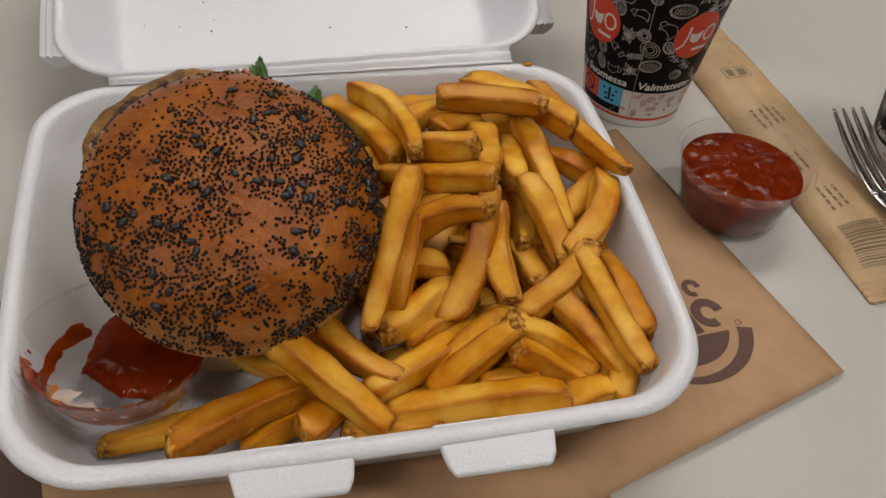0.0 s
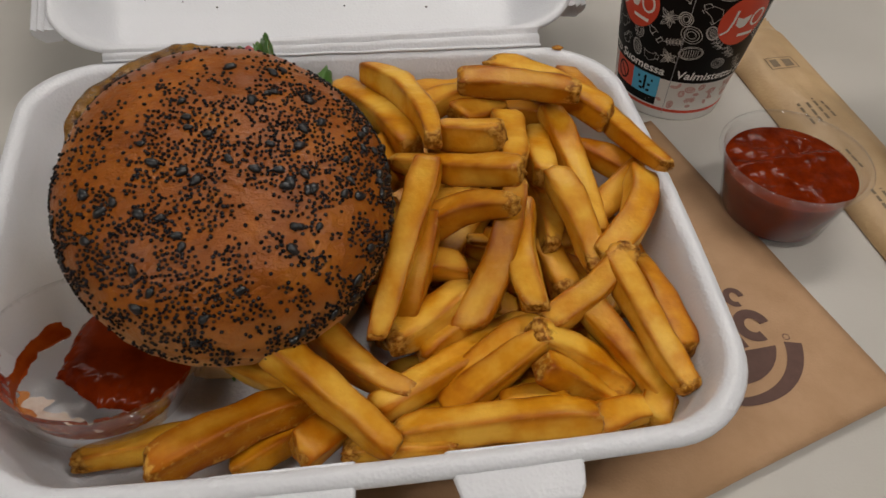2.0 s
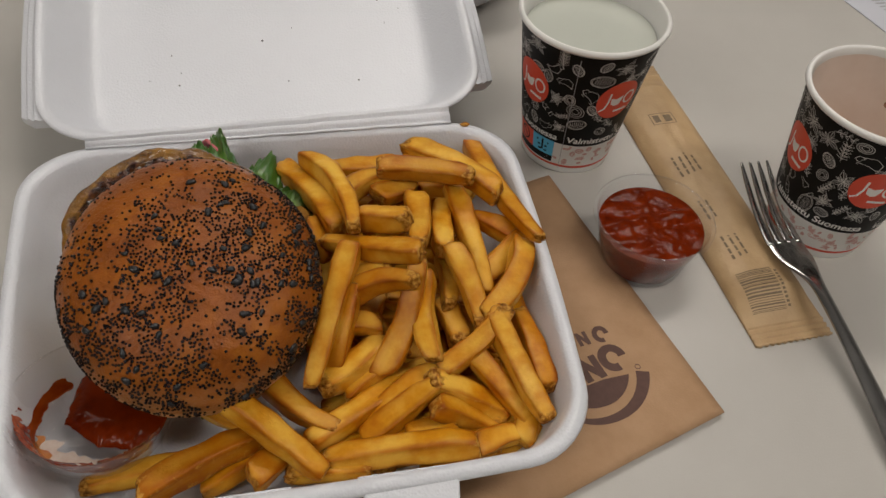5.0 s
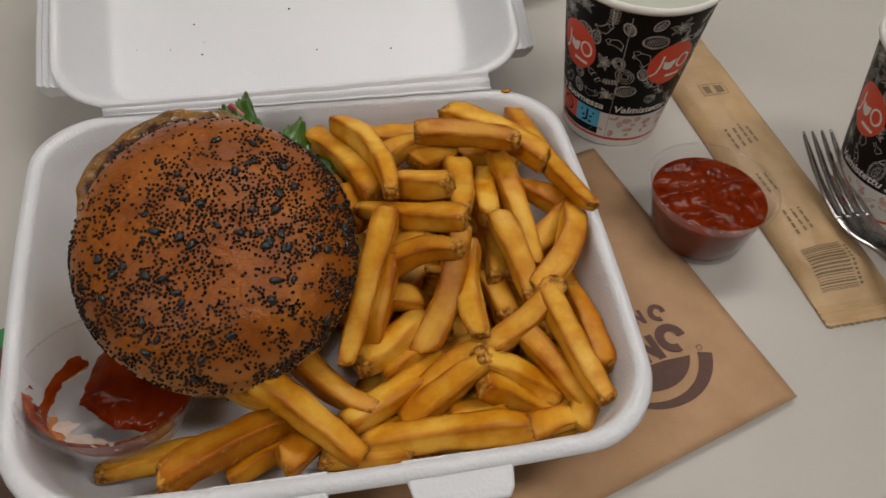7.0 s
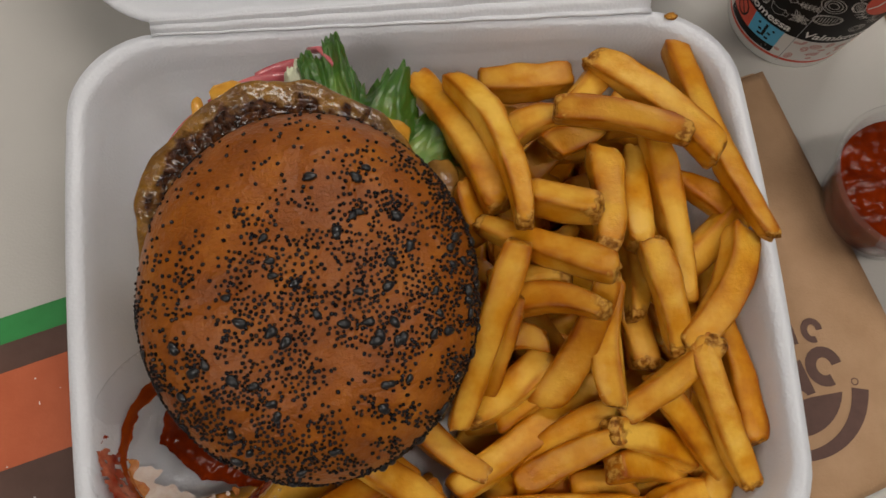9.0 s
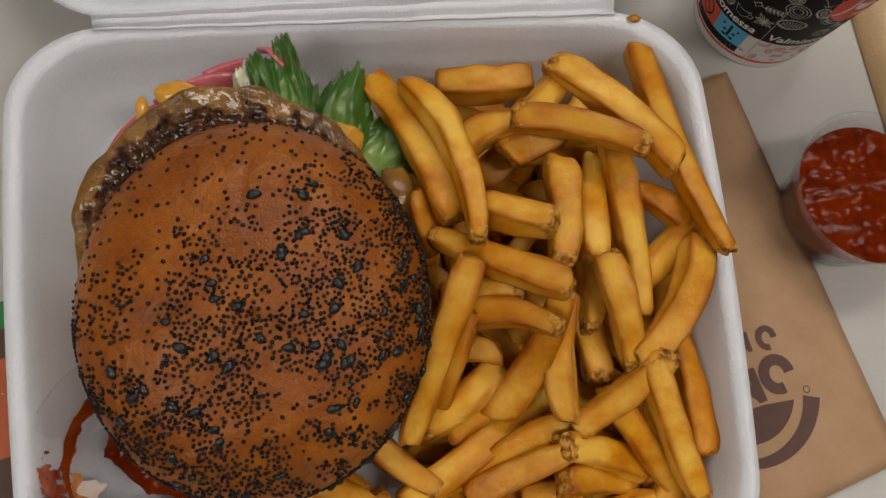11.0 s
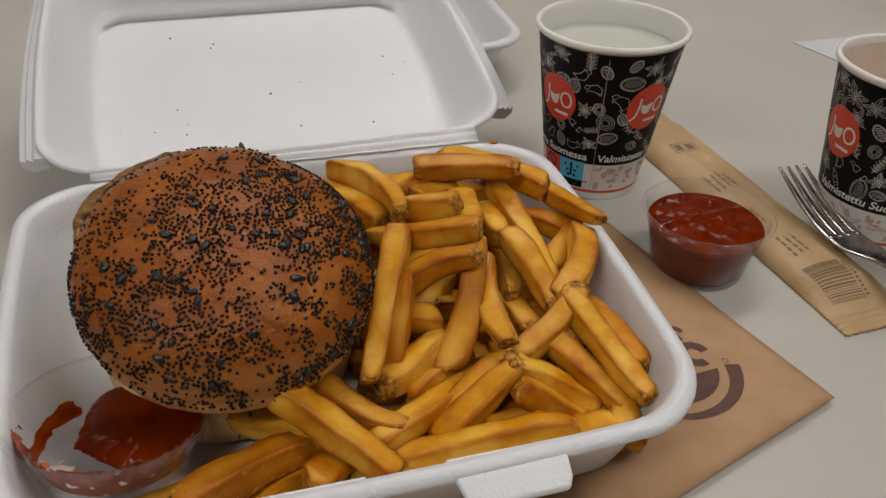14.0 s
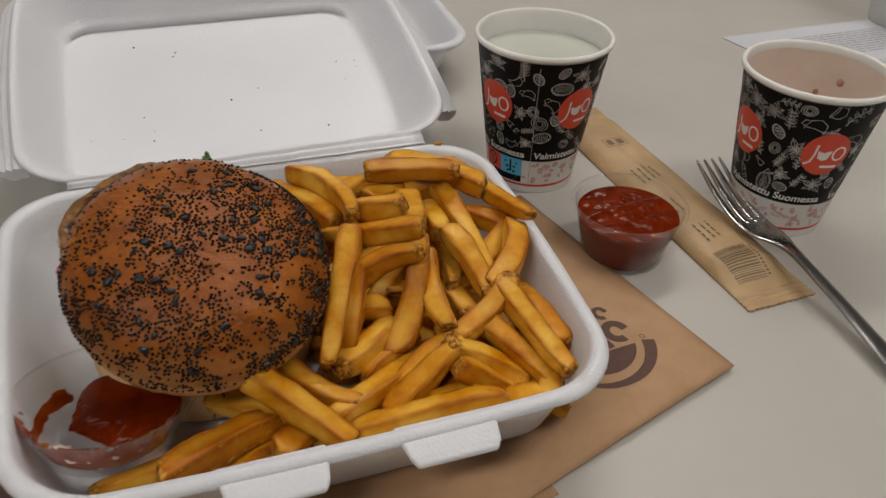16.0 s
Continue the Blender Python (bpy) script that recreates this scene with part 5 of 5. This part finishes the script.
def build_bag():
    bag = root("paper_bag")
    nx, ny = 60, 40
    L, W = 0.300, 0.173
    verts, faces = [], []
    for i in range(ny + 1):
        for j in range(nx + 1):
            u, v = L * j / nx, W * i / ny
            verts.append(bag_place(u, v, bag_top(u, v)))
    for i in range(ny):
        for j in range(nx):
            o = i * (nx + 1) + j
            faces.append((o, o + nx + 1, o + nx + 2, o + 1))
    p = mesh_object("front_sheet", verts, faces, PAPER_BROWN, bag)
    mod = p.modifiers.new("thick", "SOLIDIFY")
    mod.thickness, mod.offset = 0.0003, -1
    # folded layers under the front sheet, seen at the edge
    for k, (du, dv, z) in enumerate(((0.004, 0.003, 0.0020), (0.010, 0.0015, 0.0011), (0.118, -0.004, 0.0004))):
        verts = [bag_place(du, dv, z), bag_place(0.298, dv, z), bag_place(0.298, 0.174, z), bag_place(du, 0.174, z)]
        verts = verts + [x + Vector((0, 0, 0.0004)) for x in verts]
        fold = mesh_object("folded_layer", verts, [(3, 2, 1, 0), (4, 5, 6, 7), (0, 1, 5, 4), (1, 2, 6, 5), (2, 3, 7, 6), (3, 0, 4, 7)], PAPER_BROWN, bag, smooth=False)

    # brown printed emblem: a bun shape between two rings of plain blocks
    c = Vector((0.1385, -0.0375, 0))
    ax = Vector((math.cos(radians(14)), math.sin(radians(14)), 0))
    ay = Vector((-ax.y, ax.x, 0))
    e1, e2 = Vector((-0.951, -0.309, 0)), Vector((-0.232, 0.973, 0))

    def on_bag(q):
        d = q - Vector((0.1988, -0.0692, 0))
        det = e1.x * e2.y - e1.y * e2.x
        u, v = (d.x * e2.y - d.y * e2.x) / det, (e1.x * d.y - e1.y * d.x) / det
        return Vector((q.x, q.y, bag_top(u, v) + 0.00025))

    def shape(name, pts):
        verts = [on_bag(c + ax * x + ay * y) for x, y in pts]
        n = len(verts)
        mid = on_bag(c + ax * (sum(p[0] for p in pts) / n) + ay * (sum(p[1] for p in pts) / n))
        mesh_object(name, [mid] + verts, [(0, 1 + i, 1 + (i + 1) % n) for i in range(n)], PRINT_BROWN, bag, smooth=False)

    def ribbon(name, pts, width):
        verts, faces = [], []
        for i, p in enumerate(pts):
            a, b = pts[max(i - 1, 0)], pts[min(i + 1, len(pts) - 1)]
            t = Vector((b[0] - a[0], b[1] - a[1], 0)).normalized()
            w = width(i / (len(pts) - 1)) / 2
            for s in (1, -1):
                verts.append(on_bag(c + ax * (p[0] - t.y * w * s) + ay * (p[1] + t.x * w * s)))
        for i in range(len(pts) - 1):
            faces.append((2 * i, 2 * i + 2, 2 * i + 3, 2 * i + 1))
        mesh_object(name, verts, faces, PRINT_BROWN, bag, smooth=False)

    def arc_pts(r, a0, a1, n=30, ox=0.0, oy=0.0):
        return [(ox + r * math.cos(radians(a0 + (a1 - a0) * i / n)), oy + r * math.sin(radians(a0 + (a1 - a0) * i / n))) for i in range(n + 1)]

    ribbon("emblem_ring", arc_pts(0.0285, -24, -152), lambda s: 0.0068 * (1 - 0.75 * s))
    shape("emblem_bun", arc_pts(0.0215, -29, -160, 24) + [(-0.012, -0.0082), (0.006, -0.0085)])
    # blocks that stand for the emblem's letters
    def letter(x, y, w, h, turn, hole):
        t = radians(turn)
        rot = lambda px, py: (x + px * math.cos(t) - py * math.sin(t), y + px * math.sin(t) + py * math.cos(t))
        loop = [rot(w / 2 * math.cos(a), h / 2 * math.sin(a)) for a in [2 * math.pi * i / 20 for i in range(21)]]
        if hole:
            ribbon("emblem_block", loop[:17], lambda s: w * 0.42)
        else:
            for s in (-1, 1):
                ribbon("emblem_block", [rot(s * w * 0.33, -h / 2), rot(s * w * 0.33, h / 2)], lambda q: w * 0.32)
            ribbon("emblem_block", [rot(-w * 0.33, h * 0.4), rot(w * 0.33, -h * 0.4)], lambda q: w * 0.32)

    letter(0.0165, 0.0006, 0.0105, 0.0115, -6, True)
    letter(0.0030, -0.0008, 0.0115, 0.0135, 0, False)
    letter(0.0185, 0.0150, 0.0062, 0.0075, -12, True)
    letter(0.0085, 0.0160, 0.0062, 0.0080, -4, False)
    ribbon("emblem_mark", arc_pts(0.0013, 0, 360, 18, 0.0254, -0.0085), lambda s: 0.0004)
    tagged(bag, "flat brown kraft paper bag with dark brown emblem", "paper bag")


def build_mat():
    mat = root("placemat")
    e1 = Vector((math.cos(radians(16)), math.sin(radians(16)), 0))
    e2 = Vector((-e1.y, e1.x, 0))
    o = Vector((-0.150, 0.0135, 0))
    for name, a, b, m, z in (("green_stripe", 0.0, -0.0105, MAT_GREEN, 0.0006), ("brown_stripe", -0.0105, -0.0215, MAT_BROWN, 0.0006), ("red_field", -0.0215, -0.0570, MAT_RED, 0.0006), ("dark_field", -0.0570, -0.155, MAT_BROWN, 0.0006)):
        n = 24
        verts = []
        for t in (a, b):
            for i in range(n + 1):
                s = -0.26 + 0.36 * i / n
                verts.append(o + e1 * s + e2 * t + Vector((0, 0, z)))
        low = [v - Vector((0, 0, 0.0004)) for v in verts]
        faces = [(i, n + 1 + i, n + 2 + i, i + 1) for i in range(n)]
        k = len(verts)
        faces += [(k + i, k + i + 1, k + n + 2 + i, k + n + 1 + i) for i in range(n)]
        faces += [(i, i + 1, k + i + 1, k + i) for i in range(n)] + [(n + 1 + i, k + n + 1 + i, k + n + 2 + i, n + 2 + i) for i in range(n)]
        mesh_object(name, verts + low, faces, m, mat, smooth=False)
    rng = random.Random(8)
    verts, faces = [], []
    for _ in range(90):
        p = o + e1 * rng.uniform(-0.10, 0.03) + e2 * rng.uniform(-0.10, -0.012) + Vector((0, 0, 0.0009))
        s = rng.uniform(0.0002, 0.0005)
        k = len(verts)
        verts += [p + Vector(d) * s for d in ((1, 0, 0), (-1, 0, 0), (0, 1, 0), (0, -1, 0), (0, 0, 1))]
        faces += [(k, k + 2, k + 4), (k + 2, k + 1, k + 4), (k + 1, k + 3, k + 4), (k + 3, k, k + 4)]
    salt = mesh_object("salt_grains", verts, faces, CUP_WHITE)
    tagged(salt, "scattered salt grains on the striped placemat", "salt", kind="stuff")
    tagged(mat, "striped green, brown and red paper placemat", "placemat")


PACK_O, PACK_L, PACK_W = Vector((0.2545, -0.035, 0)), 0.236, 0.0445
PACK_T = Vector((-0.052, 0.9986, 0)).normalized()
PACK_S = Vector((PACK_T.y, -PACK_T.x, 0))


def pack_height(u, v):
    """Height of the cutlery pack: u along it from the near end, v across from its middle line."""
    end = min(u, PACK_L - u)
    body = min(1.0, max(0.0, (end - 0.012) / 0.02))
    side = max(0.0, 1 - (abs(v) / (PACK_W / 2)) ** 3.2)
    crimp = 0.0007 * math.sin(u * 2 * math.pi / 0.0034) if end < 0.012 else 0.0
    wr = 0.0007 * noise.noise(Vector((u * 45, v * 120, 3))) * (0.4 + body)
    return 0.0012 + 0.0085 * body * side ** 0.8 + crimp + wr * side


def pack_place(u, v, lift=0.0):
    zig = 0.0012 * abs(((v / 0.0018) % 2) - 1) * (1 if u < 0.5 * PACK_L else -1) * max(0.0, 1 - min(u, PACK_L - u) / 0.0024)
    return PACK_O + PACK_T * (u + zig) + PACK_S * v + Vector((0, 0, pack_height(u, v) + lift))


def build_pack():
    pack = root("cutlery_pack")
    nu, nv = 330, 40
    verts, faces = [], []
    for i in range(nu + 1):
        for j in range(nv + 1):
            verts.append(pack_place(PACK_L * i / nu, PACK_W * (j / nv - 0.5)))
    for i in range(nu):
        for j in range(nv):
            o = i * (nv + 1) + j
            faces.append((o, o + 1, o + nv + 2, o + nv + 1))
    k = len(verts)
    verts += [Vector((v.x, v.y, 0.0003)) for v in verts[:]]
    faces += [(k + a, k + d, k + c, k + b) for a, b, c, d in faces[:]]
    w = nv + 1
    for i in range(nu):
        for j in (0, nv):
            a, b = i * w + j, (i + 1) * w + j
            faces.append((a, b, k + b, k + a) if j == 0 else (b, a, k + a, k + b))
    for j in range(nv):
        for i in (0, nu):
            a, b = i * w + j, i * w + j + 1
            faces.append((b, a, k + a, k + b) if i == 0 else (a, b, k + b, k + a))
    mesh_object("wrapper", verts, faces, PAPER_BUFF, pack)

    def bar(name, u0, u1, v0, v1, mat=PRINT_DARK):
        n = max(2, int((u1 - u0) / 0.003) + 1)
        m = max(2, int((v1 - v0) / 0.003) + 1)
        vs, fs = [], []
        for i in range(n + 1):
            for j in range(m + 1):
                vs.append(pack_place(u0 + (u1 - u0) * i / n, v0 + (v1 - v0) * j / m, 0.00028))
        for i in range(n):
            for j in range(m):
                o = i * (m + 1) + j
                fs.append((o, o + 1, o + m + 2, o + m + 1))
        return vs, fs

    def bars(name, rows):
        vs, fs = [], []
        for r in rows:
            a, b = bar(name, *r)
            fs += [tuple(i + len(vs) for i in f) for f in b]
            vs += a
        mesh_object(name, vs, fs, PRINT_DARK, pack, smooth=False)["kind"] = "stuff"

    rng = random.Random(2)
    rows, u = [], 0.0185
    while u < 0.0425:
        w = rng.choice((0.0003, 0.0005, 0.0008, 0.0011))
        rows.append((u, u + w, -0.0155, 0.0045))
        u += w + rng.choice((0.0004, 0.0006, 0.0009))
    bars("barcode", rows)
    bars("barcode_digits", [(0.0195 + 0.0022 * i, 0.0208 + 0.0022 * i, 0.0055, 0.0072) for i in range(10)])
    for base, count, span in ((0.052, 3, 0.019), (0.082, 2, 0.018), (0.118, 4, 0.020)):
        rows = []
        for i in range(count):
            v = -0.012 + i * 0.0042
            u = base + 0.001 * i
            end = base + span * rng.uniform(0.75, 1.0)
            while u < end:
                w = rng.uniform(0.0018, 0.005)
                rows.append((u, min(u + w, end), v, v + 0.0014))
                u += w + 0.0011
        bars("printed_text", rows)
    bars("printed_box", [(0.165, 0.1655, -0.010, 0.006), (0.175, 0.1755, -0.010, 0.006), (0.165, 0.1755, -0.010, -0.0095), (0.165, 0.1755, 0.0055, 0.006), (0.167, 0.1735, -0.008, -0.004), (0.167, 0.1735, -0.001, 0.004)])
    tagged(pack, "sealed buff paper cutlery pack with printed barcode", "cutlery pack")


def strip_solid(path, widths, thick):
    """A bar through path points with its own widths, rounded in section."""
    P = [Vector(p) for p in path]
    rings = []
    for i, p in enumerate(P):
        t = (P[min(i + 1, len(P) - 1)] - P[max(i - 1, 0)]).normalized()
        s = t.cross(Vector((0, 0, 1))).normalized()
        u = s.cross(t).normalized()
        ring = []
        for j in range(12):
            a = 2 * math.pi * j / 12
            ca, sa = math.cos(a), math.sin(a)
            k = (abs(ca) ** 3 + abs(sa) ** 3) ** (-1 / 3)
            ring.append(p + s * (widths[i] / 2 * ca * k) + u * (thick[i] / 2 * sa * k))
        rings.append(ring)
    return loft(rings, True, True)


def smooth_path(pts, n):
    """Points along a Catmull-Rom curve through rows of numbers."""
    A = np.array(pts, float)
    out = []
    for i in range(n):
        s = i / (n - 1) * (len(A) - 1)
        k = min(int(s), len(A) - 2)
        t = s - k
        p0, p1, p2, p3 = A[max(k - 1, 0)], A[k], A[k + 1], A[min(k + 2, len(A) - 1)]
        out.append(0.5 * (2 * p1 + (p2 - p0) * t + (2 * p0 - 5 * p1 + 4 * p2 - p3) * t * t + (3 * p1 - p0 - 3 * p2 + p3) * t**3))
    return out


def build_fork():
    fork = root("fork")
    # x, y, z, width, thickness from the handle's end to the root of the tines
    rows = [(0.2700, -0.134, 0.0018, 0.0120, 0.0020), (0.2706, -0.120, 0.0032, 0.0126, 0.0021), (0.2722, -0.090, 0.0062, 0.0105, 0.0022), (0.2738, -0.060, 0.0092, 0.0085, 0.0024), (0.2734, -0.030, 0.0136, 0.0070, 0.0028), (0.2724, -0.012, 0.0162, 0.0078, 0.0028), (0.2718, -0.003, 0.0162, 0.0130, 0.0022), (0.2712, 0.006, 0.0150, 0.0190, 0.0018), (0.2706, 0.014, 0.0140, 0.0208, 0.0017), (0.2704, 0.022, 0.0142, 0.0210, 0.0016)]
    p = smooth_path(rows, 60)
    v, f = strip_solid([r[:3] for r in p], [r[3] for r in p], [r[4] for r in p])
    mesh_object("handle", v, f, STEEL, fork)
    for i in range(4):
        o = (-1.5 + i) * 0.0055
        rows = [(0.2700 + o, 0.019, 0.0141, 0.0045, 0.0016), (0.2700 + o, 0.032, 0.0156, 0.0040, 0.0016), (0.2703 + o * 0.98, 0.048, 0.0192, 0.0035, 0.0015), (0.2708 + o * 0.97, 0.062, 0.0238, 0.0028, 0.0014), (0.2712 + o * 0.97, 0.0715, 0.0272, 0.0015, 0.0010)]
        p = smooth_path(rows, 18)
        v, f = strip_solid([r[:3] for r in p], [r[3] for r in p], [r[4] for r in p])
        mesh_object("tine", v, f, STEEL, fork)
    tagged(fork, "steel fork lying across the cutlery pack", "fork")


build_bag()
build_mat()
build_pack()
build_fork()


# ---------------- things further back on the table ----------------
def build_far_things():
    box = root("foam_takeaway_box", pose(0.088, 0.362, 0.0))
    rings = tray_rings(-0.10, 0.10, -0.098, 0.098, 0.036, depth=0.034)
    v, f = loft(rings, True, True)
    mesh_object("tray", v, f, FOAM, box)
    tagged(box, "second white foam box standing behind the open lid", "takeaway box")

    doc = root("printed_sheet")
    o, e1, e2 = Vector((0.449, 0.305, 0)), Vector((0.999, 0.04, 0)), Vector((0.21, -0.978, 0))

    def quad(u0, u1, v0, v1, z):
        return [o + e1 * u + e2 * v + Vector((0, 0, z)) for u, v in ((u0, v0), (u1, v0), (u1, v1), (u0, v1))]

    top = quad(0, 0.21, 0, 0.297, 0.0009)
    low = quad(0, 0.21, 0, 0.297, 0.0002)
    mesh_object("sheet", top + low, [(3, 2, 1, 0), (4, 5, 6, 7), (0, 1, 5, 4), (1, 2, 6, 5), (2, 3, 7, 6), (3, 0, 4, 7)], SHEET, doc, smooth=False)
    rng = random.Random(6)
    for block in range(4):
        verts, faces = [], []
        for i in range(11):
            v = 0.022 + block * 0.064 + i * 0.0048
            u, end = 0.022, 0.188 if i < 10 else 0.09
            while u < end:
                w = rng.uniform(0.006, 0.018)
                k = len(verts)
                verts += quad(u, min(u + w, end), v, v + 0.0021, 0.0012)
                faces.append((k + 3, k + 2, k + 1, k))
                u += w + 0.002
        mesh_object("printed_text", verts, faces, PRINT_GREY, doc, smooth=False)
    tagged(doc, "printed white office sheet with grey text lines", "paper sheet")

    cup = root("white_cup", pose(0.650, 0.300, 0.0012))
    v, f = lathe([(0.001, 0.004), (0.026, 0.0), (0.027, 0.0), (0.0385, 0.087), (0.0405, 0.088), (0.0405, 0.091), (0.0385, 0.0915), (0.0375, 0.088), (0.026, 0.006), (0.001, 0.006)], 64, True, True)
    mesh_object("body", v, f, CUP_WHITE, cup)
    tagged(cup, "plain white paper cup standing on a sheet", "paper cup")

    v, f = ico(np.array((0.0028, 0.0016, 0.0008)), 2)
    c = Vector((0.1035, 0.1000, RIM + 0.0007))
    ob = mesh_object("fry_crumb", [c + Vector(p) * (1 + 0.4 * noise.noise(Vector(p) * 700)) for p in v], f.tolist(), FRY, attrs={"crust": [0.5] * len(v), "edge": [0.6] * len(v)})
    tagged(ob, "small brown fried crumb on the box rim", "crumb")


build_far_things()
